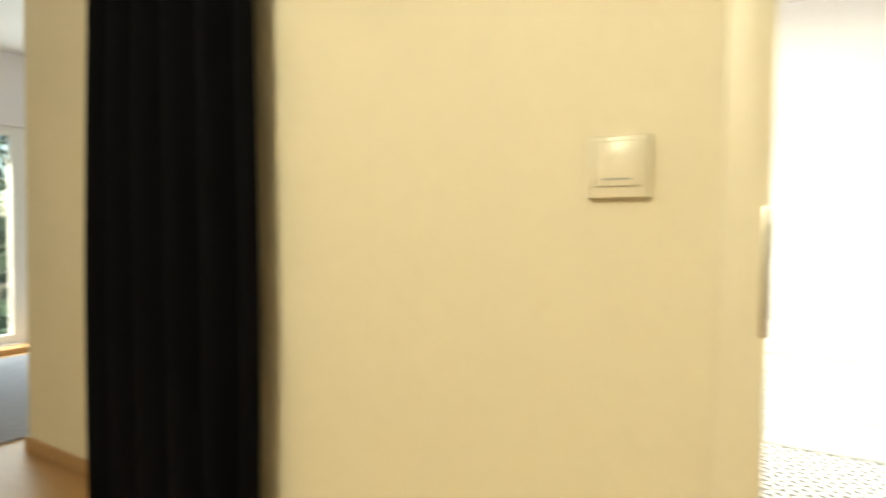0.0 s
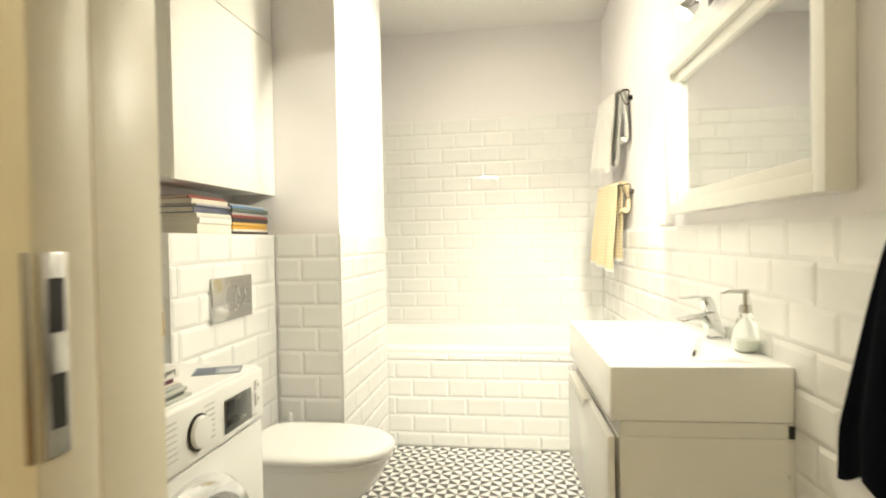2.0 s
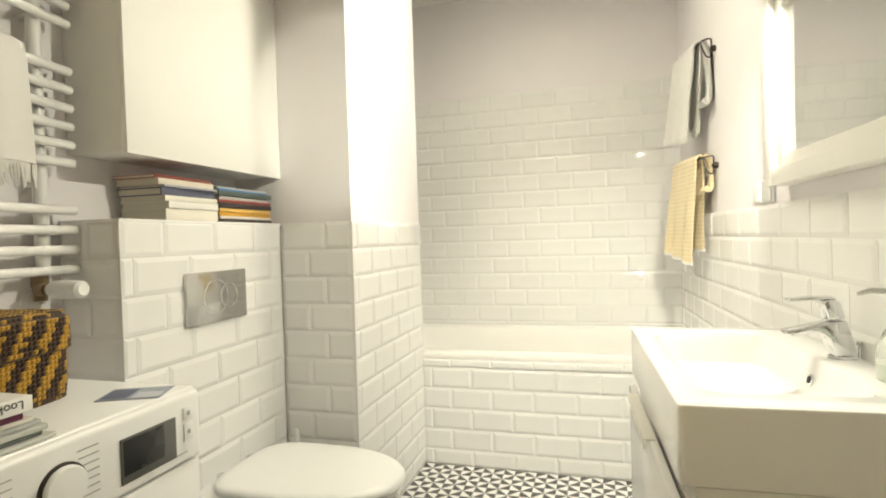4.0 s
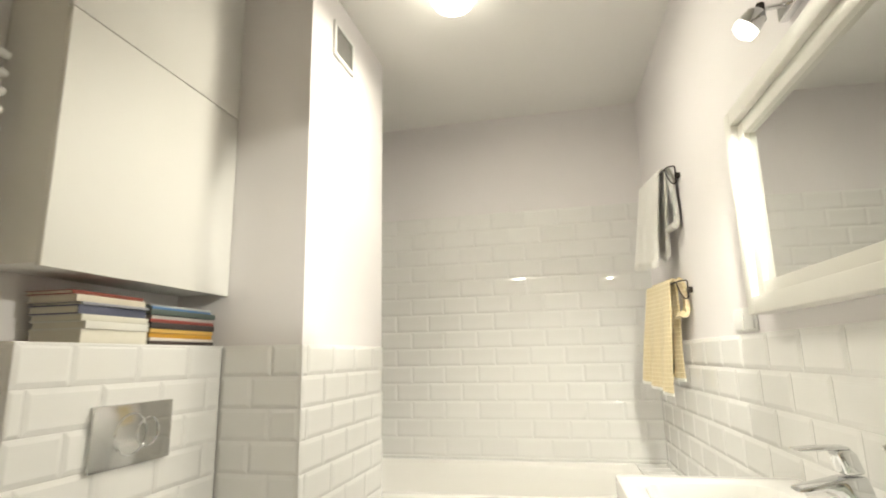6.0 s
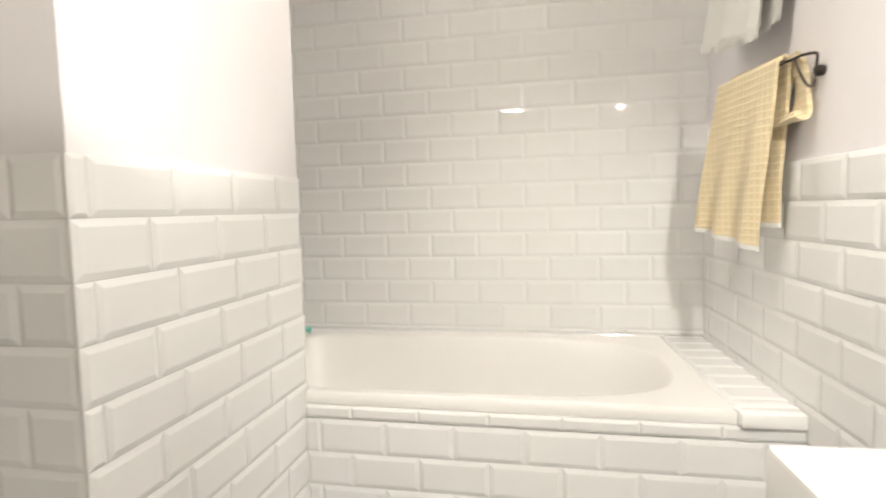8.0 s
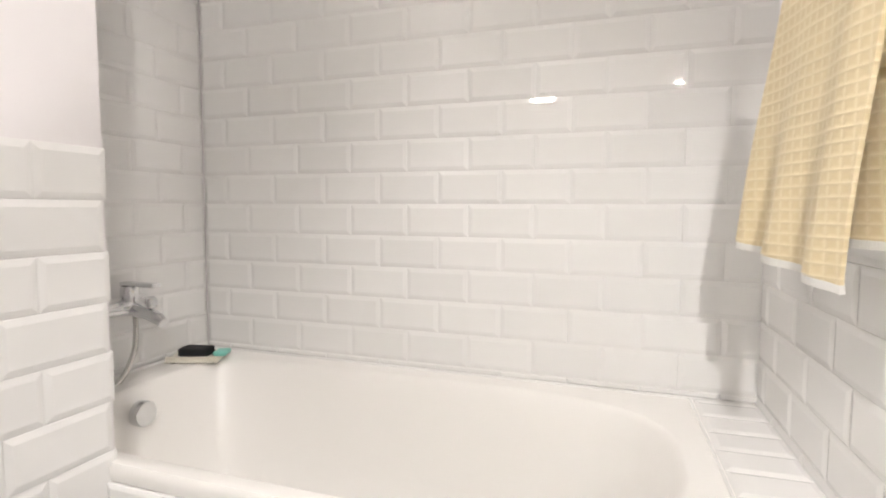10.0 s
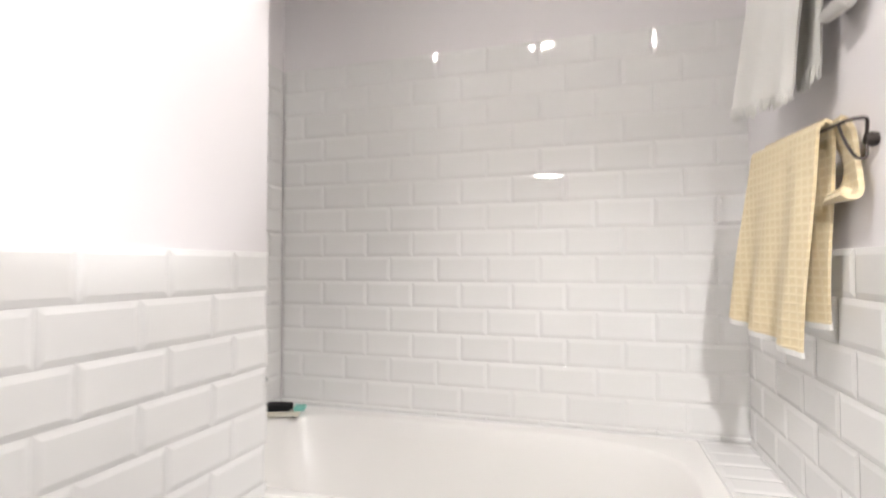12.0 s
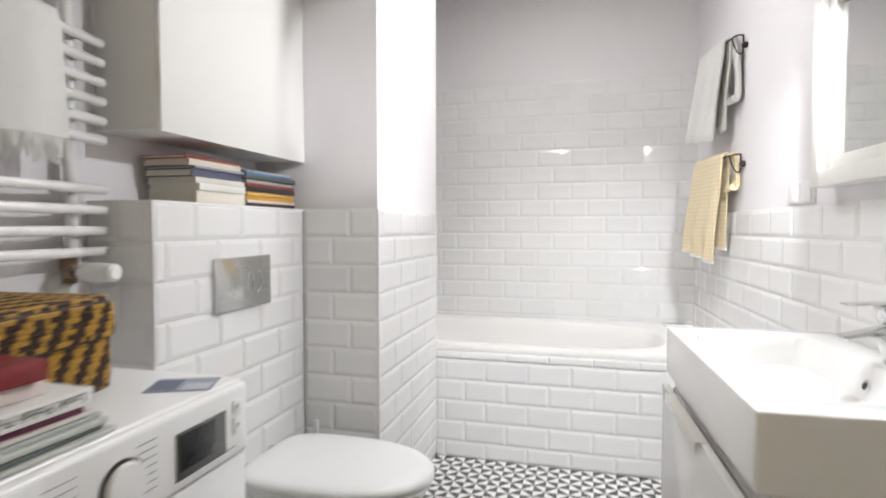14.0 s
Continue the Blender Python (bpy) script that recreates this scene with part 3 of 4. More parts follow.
def washing_machine():
    wm = thing("washing_machine", "white front-loading washing machine with a dark display", "washing machine")
    part("body", block(0.452, MX - 0.018, MY0, MY1, 0.012, 0.815, 0.006), PLASTIC, wm)
    part("lid", block(0.448, MX - 0.008, MY0 - 0.001, MY1 + 0.001, 0.817, MZ, 0.007, 3), PLASTIC, wm)
    panel = part("control_panel", block(MX - 0.0185, MX + 0.006, MY0 + 0.002, MY1 - 0.002, 0.715, 0.846, 0.010, 3), PLASTIC, wm)
    part("front", block(MX - 0.0185, MX, MY0 + 0.002, MY1 - 0.002, 0.09, 0.711, 0.006), PLASTIC, wm)
    part("plinth", block(MX - 0.038, MX - 0.008, MY0 + 0.006, MY1 - 0.006, 0.012, 0.086, 0.003), PLASTIC, wm)
    fx = MX + 0.006
    part("detergent_drawer", block(fx - 0.002, fx + 0.002, MY0 + 0.010, MY0 + 0.20, 0.725, 0.838, 0.002), PLASTIC, panel)
    m = Matrix.Translation((fx, 2.104, 0.777)) @ Matrix.Rotation(math.pi / 2, 4, "Y")
    part("dial_ring", turned([(0.0375, 0), (0.0375, 0.004), (0.0340, 0.005)], m, 40), DARK_METAL, panel, "dark ring round the dial")
    part("dial", turned([(0.0335, 0.003), (0.0335, 0.010), (0.031, 0.013), (0.012, 0.0145)], m, 40), PLASTIC, panel)
    part("display", block(fx, fx + 0.003, 2.203, 2.322, 0.735, 0.811, 0.0012), shader("display_bezel", (0.11, 0.11, 0.105), 0.25, vary=0.05, bump=0), panel, "dark grey display bezel")
    part("screen", block(fx + 0.003, fx + 0.0042, 2.207, 2.293, 0.749, 0.807, 0.0005), BLACK_GLASS, panel, "black unlit screen")
    for z0, z1 in ((0.797, 0.820), (0.758, 0.789)):
        part("button", block(fx, fx + 0.003, 2.342, 2.365, z0, z1, 0.0012), PLASTIC, panel, "white push button")
        part("button_mark", block(fx + 0.003, fx + 0.0034, 2.350, 2.357, (z0 + z1) / 2 - 0.004, (z0 + z1) / 2 + 0.004), GREY_PRINT, panel)
    for k in range(7):
        part("print", block(fx, fx + 0.0006, 1.985, 2.035, 0.748 + 0.012 * k, 0.7495 + 0.012 * k), GREY_PRINT, panel)
        part("print", block(fx, fx + 0.0006, 2.135 - 0.002 * abs(k - 3), 2.165, 0.748 + 0.012 * k, 0.750 + 0.012 * k), GREY_PRINT, panel)
    part("print", block(fx, fx + 0.0006, 2.20, 2.35, 0.735, 0.737), GREY_PRINT, panel)
    m = Matrix.Translation((MX, 2.075, 0.45)) @ Matrix.Rotation(math.pi / 2, 4, "Y")
    door = part("door", turned([(0.235, 0), (0.235, 0.012), (0.222, 0.026), (0.198, 0.032), (0.186, 0.026), (0.176, 0.014)], m, 64), CHROME, wm, "silver porthole rim")
    part("door_glass", turned([(0.176, 0.012), (0.160, 0.020), (0.10, 0.034), (0.03, 0.040)], m, 48), BLACK_GLASS, door, "dark porthole glass")
    for x in (0.50, 0.97):
        for y in (MY0 + 0.06, MY1 - 0.06):
            part("foot", turned([(0.022, 0), (0.022, 0.012)], Matrix.Translation((x, y, 0)), 16), RUBBER, wm)


washing_machine()


def leaflet():
    lf = thing("leaflet", "small folded grey-blue printed leaflet on the machine", "leaflet")
    m = pose(0.930, 2.318, MZ + 0.0006, 0, 0, 24)
    bm = block(-0.055, 0.055, -0.04, 0.04, 0, 0.0012)
    bmesh.ops.transform(bm, matrix=m, verts=bm.verts)
    part("sheet", bm, shader("leaflet_print", (0.26, 0.29, 0.36), 0.4, vary=0.35, scale=30, fine=90, bump=0), lf)
    for a, b, c, d, rgb in ((-0.05, -0.005, -0.03, 0.03, (0.08, 0.10, 0.17)), (0.004, 0.05, -0.034, 0.004, (0.48, 0.50, 0.55))):
        bm = block(a, b, c, d, 0.0012, 0.0016)
        bmesh.ops.transform(bm, matrix=m, verts=bm.verts)
        part("picture", bm, cover(rgb), lf)


leaflet()


STRAW_GOLD = shader("golden_straw", (0.46, 0.26, 0.035), 0.6, vary=0.25, scale=40, fine=300, bump=0.3)
STRAW_DARK = shader("dark_brown_straw", (0.045, 0.022, 0.012), 0.6, vary=0.3, scale=40, fine=300, bump=0.3)


def basket():
    """Straw strands wound round a soft-cornered box, the lid a little wider than the body."""
    ba = thing("woven_basket", "lidded woven straw basket in black and gold", "basket", at=(0.682, 2.118, MZ + 0.0005))
    ba.rotation_euler.z = radians(8)
    hx, hy, h, step = 0.157, 0.175, 0.160, 0.0095
    low = h * 0.56
    part("core", loft([superloop(0, 0, hx - 0.006, hy - 0.006, z, 7, 64) for z in (0.0, low)], True), STRAW_DARK, ba)
    part("lid_core", loft([superloop(0, 0, hx - 0.001 - d, hy - 0.001 - d, z, 7, 64) for z, d in ((low, 0), (h - 0.012, 0.0), (h - 0.004, 0.006), (h, 0.016))], True), STRAW_DARK, ba)
    gold, dark = bmesh.new(), bmesh.new()
    rng = random.Random(11)

    def chip(bm, c, u, v):
        """One bulging strand of the weave."""
        n = u.cross(v)
        a, b = step * 0.80, step * 0.52
        d = (u * 0.8 + v * 0.6).normalized()
        e = n.cross(d)
        lo = [bm.verts.new(p) for p in (c + d * a, c + e * b, c - d * a, c - e * b)]
        hi = [bm.verts.new(c + q + n * 0.0036) for q in (d * a * 0.55, e * b * 0.5, -d * a * 0.55, -e * b * 0.5)]
        bm.faces.new(hi)
        for k in range(4):
            bm.faces.new((lo[k], lo[(k + 1) % 4], hi[(k + 1) % 4], hi[k]))

    def tone(i, j):
        ci, cj = next((i + a, j + b) for a, b in ((0, 0), (1, 0), (-1, 0), (0, 1), (0, -1)) if (i + a + 2 * (j + b)) % 5 == 0)
        return gold if (2 * ci - cj) // 5 % 2 and rng.random() < 0.92 else dark

    def ring(z, out):
        """Points at even steps round the outline, with the way along it."""
        pts = [Vector(p) for p in superloop(0, 0, hx + out, hy + out, z, 7, 720)]
        length = [0.0]
        for p, q in zip(pts, pts[1:] + pts[:1]):
            length.append(length[-1] + (q - p).length)
        count = round(length[-1] / step)
        k = 0
        for i in range(count):
            while length[k + 1] < length[-1] * (i + 0.5) / count:
                k += 1
            q = pts[(k + 1) % 720]
            along = (length[-1] * (i + 0.5) / count - length[k]) / max(1e-6, length[k + 1] - length[k])
            yield i, pts[k].lerp(q, along), (q - pts[k]).normalized()

    rows = round(h / (step * 0.9))
    for j in range(rows):
        z = h * (j + 0.5) / rows
        out = (-0.006 if z < low else 0.0) - 0.004 * (2 * z / h - 1) ** 4 - (0.006 if j == rows - 1 else 0.0)
        for i, p, u in ring(z, out):
            p = p + Vector((0, 0, 0.0012 * math.sin(0.31 * i)))
            chip(tone(i, j), p, u, Vector((0, 0, 1)))
    for i in range(round(2 * hx / step)):
        for j in range(round(2 * hy / step)):
            x, y = -hx + step * (i + 0.5), -hy + step * (j + 0.5)
            if abs(x / (hx - 0.008)) ** 7 + abs(y / (hy - 0.008)) ** 7 < 1:
                chip(tone(i, j), Vector((x, y, h + 0.0015 * math.sin(9 * x + 0.3 * j))), Vector((1, 0, 0)), Vector((0, 1, 0)))
    part("gold_weave", gold, STRAW_GOLD, ba, "golden straw strands")["kind"] = "stuff"
    part("dark_weave", dark, STRAW_DARK, ba, "dark brown straw strands")["kind"] = "stuff"


basket()


def machine_books():
    z = MZ + 0.001
    for rgb, h, x1, y1, turn, what in (((0.55, 0.56, 0.52), 0.006, 0.994, 2.112, 0, "thin glossy magazine under a pile of books"), ((0.10, 0.12, 0.11), 0.006, 0.990, 2.095, 1.5, "dark glossy magazine under a pile of books"),
                                       ((0.52, 0.54, 0.50), 0.008, 0.986, 2.106, -1, "pale green magazine under a pile of books"), ((0.42, 0.44, 0.42), 0.006, 0.982, 2.100, 1, "grey magazine under a pile of books"),
                                       ((0.70, 0.66, 0.60), 0.006, 0.978, 2.092, 0, "cream booklet under a pile of books"), ((0.13, 0.025, 0.06), 0.010, 0.974, 2.080, -0.8, "purple paperback in a pile of books")):
        book(0.795, x1, y1 - 0.30, y1, z, z + h, rgb, what, turn=turn, group="books on the machine")
        z += h + 0.0005
    h = 0.022
    white = book(0.765, 0.983, 1.763, 2.088, z, z + h, (0.78, 0.77, 0.74), "white picture book with black lettering on its spine", turn=0, group="books on the machine")
    bm = font_mesh("Look! Polish Picturebook", 0.0175, 0.0003)
    bmesh.ops.transform(bm, matrix=Matrix.Translation((0.1106, 0.150, 0.0178)) @ Matrix.Rotation(math.pi, 4, "X") @ Matrix(((0, 0, 1, 0), (1, 0, 0, 0), (0, 1, 0, 0), (0, 0, 0, 1))), verts=bm.verts)
    part("lettering", bm, cover((0.012, 0.012, 0.012)), white, "black spine lettering")
    z += h + 0.0005
    book(0.752, 0.952, 1.757, 2.047, z, z + 0.022, (0.66, 0.58, 0.54), "thick pale book in a pile", turn=0, group="books on the machine")
    z += 0.0225
    book(0.750, 0.966, 1.740, 2.040, z, z + 0.026, (0.20, 0.012, 0.016), "thick dark red hardback on top of a pile", turn=0, group="books on the machine")


machine_books()


def vent():
    ve = thing("wall_vent", "square white vent grille high on the wall", "vent")
    x = PX
    part("backing", block(x + 0.0005, x + 0.002, 3.508, 3.678, 2.377, 2.502), GREY_PRINT, ve, "dark grey duct behind the slats")
    for a in ((3.493, 3.510, 2.362, 2.517), (3.676, 3.693, 2.362, 2.517), (3.510, 3.676, 2.362, 2.379), (3.510, 3.676, 2.500, 2.517)):
        part("frame", block(x + 0.0005, x + 0.012, *a, 0.002), PLASTIC, ve)
    for k in range(9):
        z = 2.386 + 0.0135 * k
        bm = block(x + 0.002, x + 0.0095, 3.510, 3.676, z, z + 0.0022)
        part("slat", bm, STEEL, ve, "grey slat")


vent()


# ---- bath ----
def bath():
    ba = thing("bathtub", "white enamelled bathtub set behind a tiled apron", "bathtub")
    cx, cy = 1.274, 4.4715
    loops = [superloop(cx, cy, 0.8505, 0.4015, 0.528, 40, 96), superloop(cx, cy, 0.8515, 0.4035, 0.536, 40, 96), superloop(cx, cy, 0.8515, 0.4035, 0.558, 40, 96), superloop(cx, cy, 0.8485, 0.3995, 0.566, 36, 96)]

    def inner(x0, x1, y0, y1, z, nl, nr):
        out = []
        mx, my = (x0 + x1) / 2 + 0.12, (y0 + y1) / 2
        for k in range(96):
            a = 2 * math.pi * k / 96
            c, s = math.cos(a), math.sin(a)
            n = nr if c > 0 else nl
            hx = x1 - mx if c > 0 else mx - x0
            out.append((mx + hx * math.copysign(abs(c) ** (2 / n), c), my + (y1 - y0) / 2 * math.copysign(abs(s) ** (2 / n), s), z))
        return out

    loops += [inner(0.545, 2.025, 4.108, 4.812, 0.566, 6, 3.0), inner(0.551, 2.019, 4.114, 4.806, 0.563, 6, 3.0), inner(0.560, 2.008, 4.122, 4.798, 0.551, 6, 3.0), inner(0.575, 1.985, 4.136, 4.784, 0.50, 5, 2.9), inner(0.605, 1.93, 4.16, 4.76, 0.40, 4.5, 2.8),
              inner(0.64, 1.85, 4.19, 4.73, 0.27, 4, 2.8), inner(0.69, 1.77, 4.22, 4.70, 0.19, 5, 2.8), inner(0.76, 1.68, 4.26, 4.66, 0.165, 4, 2.8), inner(0.95, 1.5, 4.36, 4.56, 0.160, 3, 2.5)]
    part("tub", loft(loops, False, True), ENAMEL, ba, "", 50)
    m = Matrix.Translation((0.580, 4.43, 0.495)) @ Matrix.Rotation(math.pi / 2, 4, "Y")
    part("overflow_knob", turned([(0.034, 0), (0.037, 0.004), (0.037, 0.026), (0.034, 0.031), (0.012, 0.032)], m, 40), CHROME, ba, "round chrome overflow knob")
    part("drain", turned([(0.033, 0.1605), (0.035, 0.163), (0.028, 0.1645), (0.010, 0.165)], Matrix.Translation((0.98, 4.46, 0)), 32), CHROME, ba, "chrome drain")


bath()
seal = tube([(0.43, 4.8745, 0.5655), (2.10, 4.8745, 0.5655)], 0.006, 8)
tube([(0.4255, 4.10, 0.5655), (0.4255, 4.87, 0.5655)], 0.006, 8, seal)
tube([(2.100, 4.07, 0.5665), (2.069, 4.87, 0.5665)], 0.0035, 8, seal)
tagged(part("bath_sealant", seal, CERAMIC), "white silicone bead round the bath", "trim", "", "structure")
apron = structure("bath_apron", block(PX, XR, 4.069, 4.10, 0, 0.526), GROUT, "tiled apron along the front of the bath", "apron")
ledge = structure("bath_ledge", block(2.138, XR, 4.10, YB, 0, 0.560), GROUT, "tiled ledge at the end of the bath", "ledge")
ledge_front = structure("ledge_front", block(2.136, 2.2905, 4.052, 4.10, 0.528, 0.5655, 0.003), CERAMIC, "white glazed edge of the ledge", "trim")


def bath_mixer():
    mx = thing("bath_mixer", "chrome wall-mounted bath mixer with a lever", "tap")
    x0, y, z = 0.4245, 4.50, 0.785
    bar = tube([(x0 + 0.055, y - 0.085, z), (x0 + 0.055, y - 0.04, z), (x0 + 0.06, y, z), (x0 + 0.055, y + 0.04, z), (x0 + 0.055, y + 0.085, z)], [0.020, 0.023, 0.027, 0.023, 0.020], 20)
    body = part("body", bar, CHROME, mx)
    for dy in (-0.075, 0.075):
        m = Matrix.Translation((x0, y + dy, z)) @ Matrix.Rotation(math.pi / 2, 4, "Y")
        part("wall_union", turned([(0.032, 0), (0.030, 0.008), (0.017, 0.014), (0.017, 0.045)], m, 24), CHROME, mx)
    part("spout", tube(curve_points([(x0 + 0.06, y, z - 0.005), (x0 + 0.11, y, z - 0.012), (x0 + 0.16, y, z - 0.026), (x0 + 0.185, y, z - 0.040)], 4), [0.022] * 5 + [0.019] * 5 + [0.016] * 3, 16), CHROME, mx)
    part("diverter", turned([(0.012, 0), (0.014, 0.012), (0.011, 0.026)], Matrix.Translation((x0 + 0.135, y, z + 0.004)), 20), CHROME, mx)
    part("cartridge", turned([(0.024, 0), (0.026, 0.01), (0.026, 0.045), (0.022, 0.052)], Matrix.Translation((x0 + 0.058, y, z + 0.012)), 24), CHROME, mx)
    lever = block(x0 + 0.035, x0 + 0.165, y - 0.017, y + 0.017, z + 0.064, z + 0.076, 0.004)
    part("lever", lever, CHROME, mx)
    hose = curve_points([(x0 + 0.075, y, z - 0.025), (x0 + 0.077, y, z - 0.06), (x0 + 0.078, y - 0.01, z - 0.13), (x0 + 0.068, y - 0.05, z - 0.21), (x0 + 0.05, y - 0.13, z - 0.262), (x0 + 0.035, y - 0.21, z - 0.272), (x0 + 0.03, y - 0.26, z - 0.235)], 16)
    part("hose", tube(hose, [0.0082 if k % 2 else 0.0068 for k in range(len(hose))], 10), STEEL, mx, "ribbed metal shower hose")


bath_mixer()


def soap_tray():
    tr = thing("soap_tray", "off-white wooden soap tray on the bath rim", "tray", at=(0.520, 4.720, 0.5665))
    tr.rotation_euler.z = radians(22)
    part("base", block(-0.085, 0.085, -0.055, 0.055, 0.004, 0.015, 0.003), shader("stained_white_board", (0.70, 0.67, 0.58), 0.6, vary=0.12, scale=14, fine=90, bump=0.2), tr)
    for y in (-0.053, 0.041):
        part("rim", block(-0.085, 0.085, y, y + 0.012, 0.015, 0.023, 0.002), shader("tray_edge", (0.68, 0.64, 0.55), 0.6, vary=0.1, bump=0.1), tr)
    for x in (-0.07, 0.06):
        part("foot", block(x, x + 0.012, -0.045, 0.045, 0, 0.004), RUBBER, tr)
    so = thing("black_sponge", "black rectangular sponge on the soap tray", "sponge", at=(0.515, 4.722, 0.5825))
    so.rotation_euler.z = radians(12)
    part("foam", block(-0.05, 0.05, -0.032, 0.032, 0, 0.028, 0.005), shader("black_foam", (0.018, 0.018, 0.02), 0.95, vary=0.3, scale=60, fine=500, bump=1.0), so)
    tq = thing("turquoise_soap", "small turquoise soap bar beside the sponge", "soap", at=(0.590, 4.758, 0.5825))
    tq.rotation_euler.z = radians(22)
    part("bar", block(-0.022, 0.022, -0.03, 0.03, 0, 0.016, 0.006, 3), shader("turquoise_soap", (0.22, 0.58, 0.50), 0.45, vary=0.05, scale=20, bump=0.05), tq)


soap_tray()


# ---- basin side ----
SX, SY0, SY1, SZ = 1.856, 2.472, 3.235, 0.842


def vanity():
    va = thing("vanity_cabinet", "white gloss wall-hung vanity cabinet with one deep drawer", "vanity cabinet")
    part("body", block(SX + 0.022, XR - 0.010, SY0 + 0.004, SY1 - 0.004, 0.333, 0.660, 0.001), LACQUER, va)
    part("top_rail", block(SX + 0.026, XR - 0.010, SY0 + 0.006, SY1 - 0.006, 0.661, 0.7045), LACQUER, va)
    part("side_panel", block(SX + 0.022, XR - 0.028, SY0 + 0.0005, SY0 + 0.0038, 0.333, 0.668), LACQUER, va)
    drawer = part("drawer_front", block(SX - 0.007, SX + 0.010, SY0, SY1, 0.328, 0.668, 0.0015), LACQUER, va, "glossy white drawer front")
    part("handle", block(SX - 0.018, SX + 0.006, 2.775, 3.125, 0.6685, 0.6715, 0.001), shader("white_handle", (0.74, 0.72, 0.66), 0.35, vary=0.02, bump=0.02), drawer, "flat white edge pull")
    part("handle_lip", block(SX - 0.020, SX - 0.017, 2.775, 3.125, 0.648, 0.6715, 0.001), shader("white_pull", (0.74, 0.72, 0.66), 0.35, vary=0.02, bump=0.02), drawer)
    for z in (0.38, 0.47, 0.57):
        part("hinge_pin", block(XR - 0.0285, XR - 0.0265, SY0 - 0.001, SY0 + 0.003, z, z + 0.012), GREY_PRINT, va)
    # solid black strip standing in for the shade in the side gap
    part("side_gap_shade", block(XR - 0.0265, XR - 0.012, SY0 + 0.0015, SY0 + 0.003, 0.668, 0.700), RUBBER, va)


vanity()


def basin():
    ba = thing("washbasin", "white ceramic block washbasin on the vanity", "washbasin")
    cx, cy, hx, hy = (SX + XR - 0.009) / 2, (SY0 + SY1) / 2, (XR - 0.009 - SX) / 2, (SY1 - SY0) / 2
    bx, by = cx - 0.020, cy
    loops = [superloop(cx, cy, hx - 0.012, hy - 0.012, 0.7055, 60, 80), superloop(cx, cy, hx - 0.002, hy - 0.002, 0.7075, 60, 80), superloop(cx, cy, hx, hy, 0.712, 60, 80), superloop(cx, cy, hx, hy, SZ - 0.006, 60, 80),
             superloop(cx, cy, hx - 0.002, hy - 0.002, SZ - 0.0015, 60, 80), superloop(cx, cy, hx - 0.006, hy - 0.006, SZ, 60, 80),
             superloop(bx, by, 0.150, 0.300, SZ, 9, 80), superloop(bx, by, 0.146, 0.296, SZ - 0.003, 8, 80), superloop(bx, by, 0.138, 0.287, SZ - 0.03, 7, 80), superloop(bx, by, 0.122, 0.268, SZ - 0.075, 6, 80), superloop(bx, by, 0.09, 0.22, SZ - 0.092, 4, 80), superloop(bx, by, 0.02, 0.03, SZ - 0.097, 2, 80)]
    part("bowl", loft(loops, True, True), CERAMIC, ba, "", 40)
    m = Matrix.Translation((bx + 0.131, 2.835, SZ - 0.045)) @ Matrix.Rotation(-math.pi / 2 + 0.28, 4, "Y")
    part("overflow_hole", turned([(0.013, 0), (0.013, 0.003), (0.009, 0.004)], m, 20), CHROME, ba, "chrome overflow ring")
    m = m @ Matrix.Translation((0, 0, 0.0041))
    # black disc on the ring for the shade inside the overflow, no hole is cut
    part("overflow_shade", turned([(0.0085, 0), (0.0085, 0.0006)], m, 20), RUBBER, ba)
    part("waste", turned([(0.030, 0), (0.031, 0.004), (0.022, 0.007)], Matrix.Translation((bx, by, SZ - 0.0975)), 28), CHROME, ba, "chrome waste plug")


basin()


def cut_out(profile, y0, y1, r):
    """A solid cut from a side view in x and z, y0 to y1 thick, its edges rounded."""
    bm = bmesh.new()
    near, far = [[bm.verts.new((x, y, z)) for x, z in profile] for y in (y0, y1)]
    bm.faces.new(near)
    bm.faces.new(far[::-1])
    for k in range(len(profile)):
        n = (k + 1) % len(profile)
        bm.faces.new((near[n], near[k], far[k], far[n]))
    bmesh.ops.recalc_face_normals(bm, faces=bm.faces)
    sharp = [e for e in bm.edges if len(e.link_faces) == 2 and e.calc_face_angle() > 0.7]
    bmesh.ops.bevel(bm, geom=sharp, offset=r, segments=3, profile=0.5, affect="EDGES")
    return bm


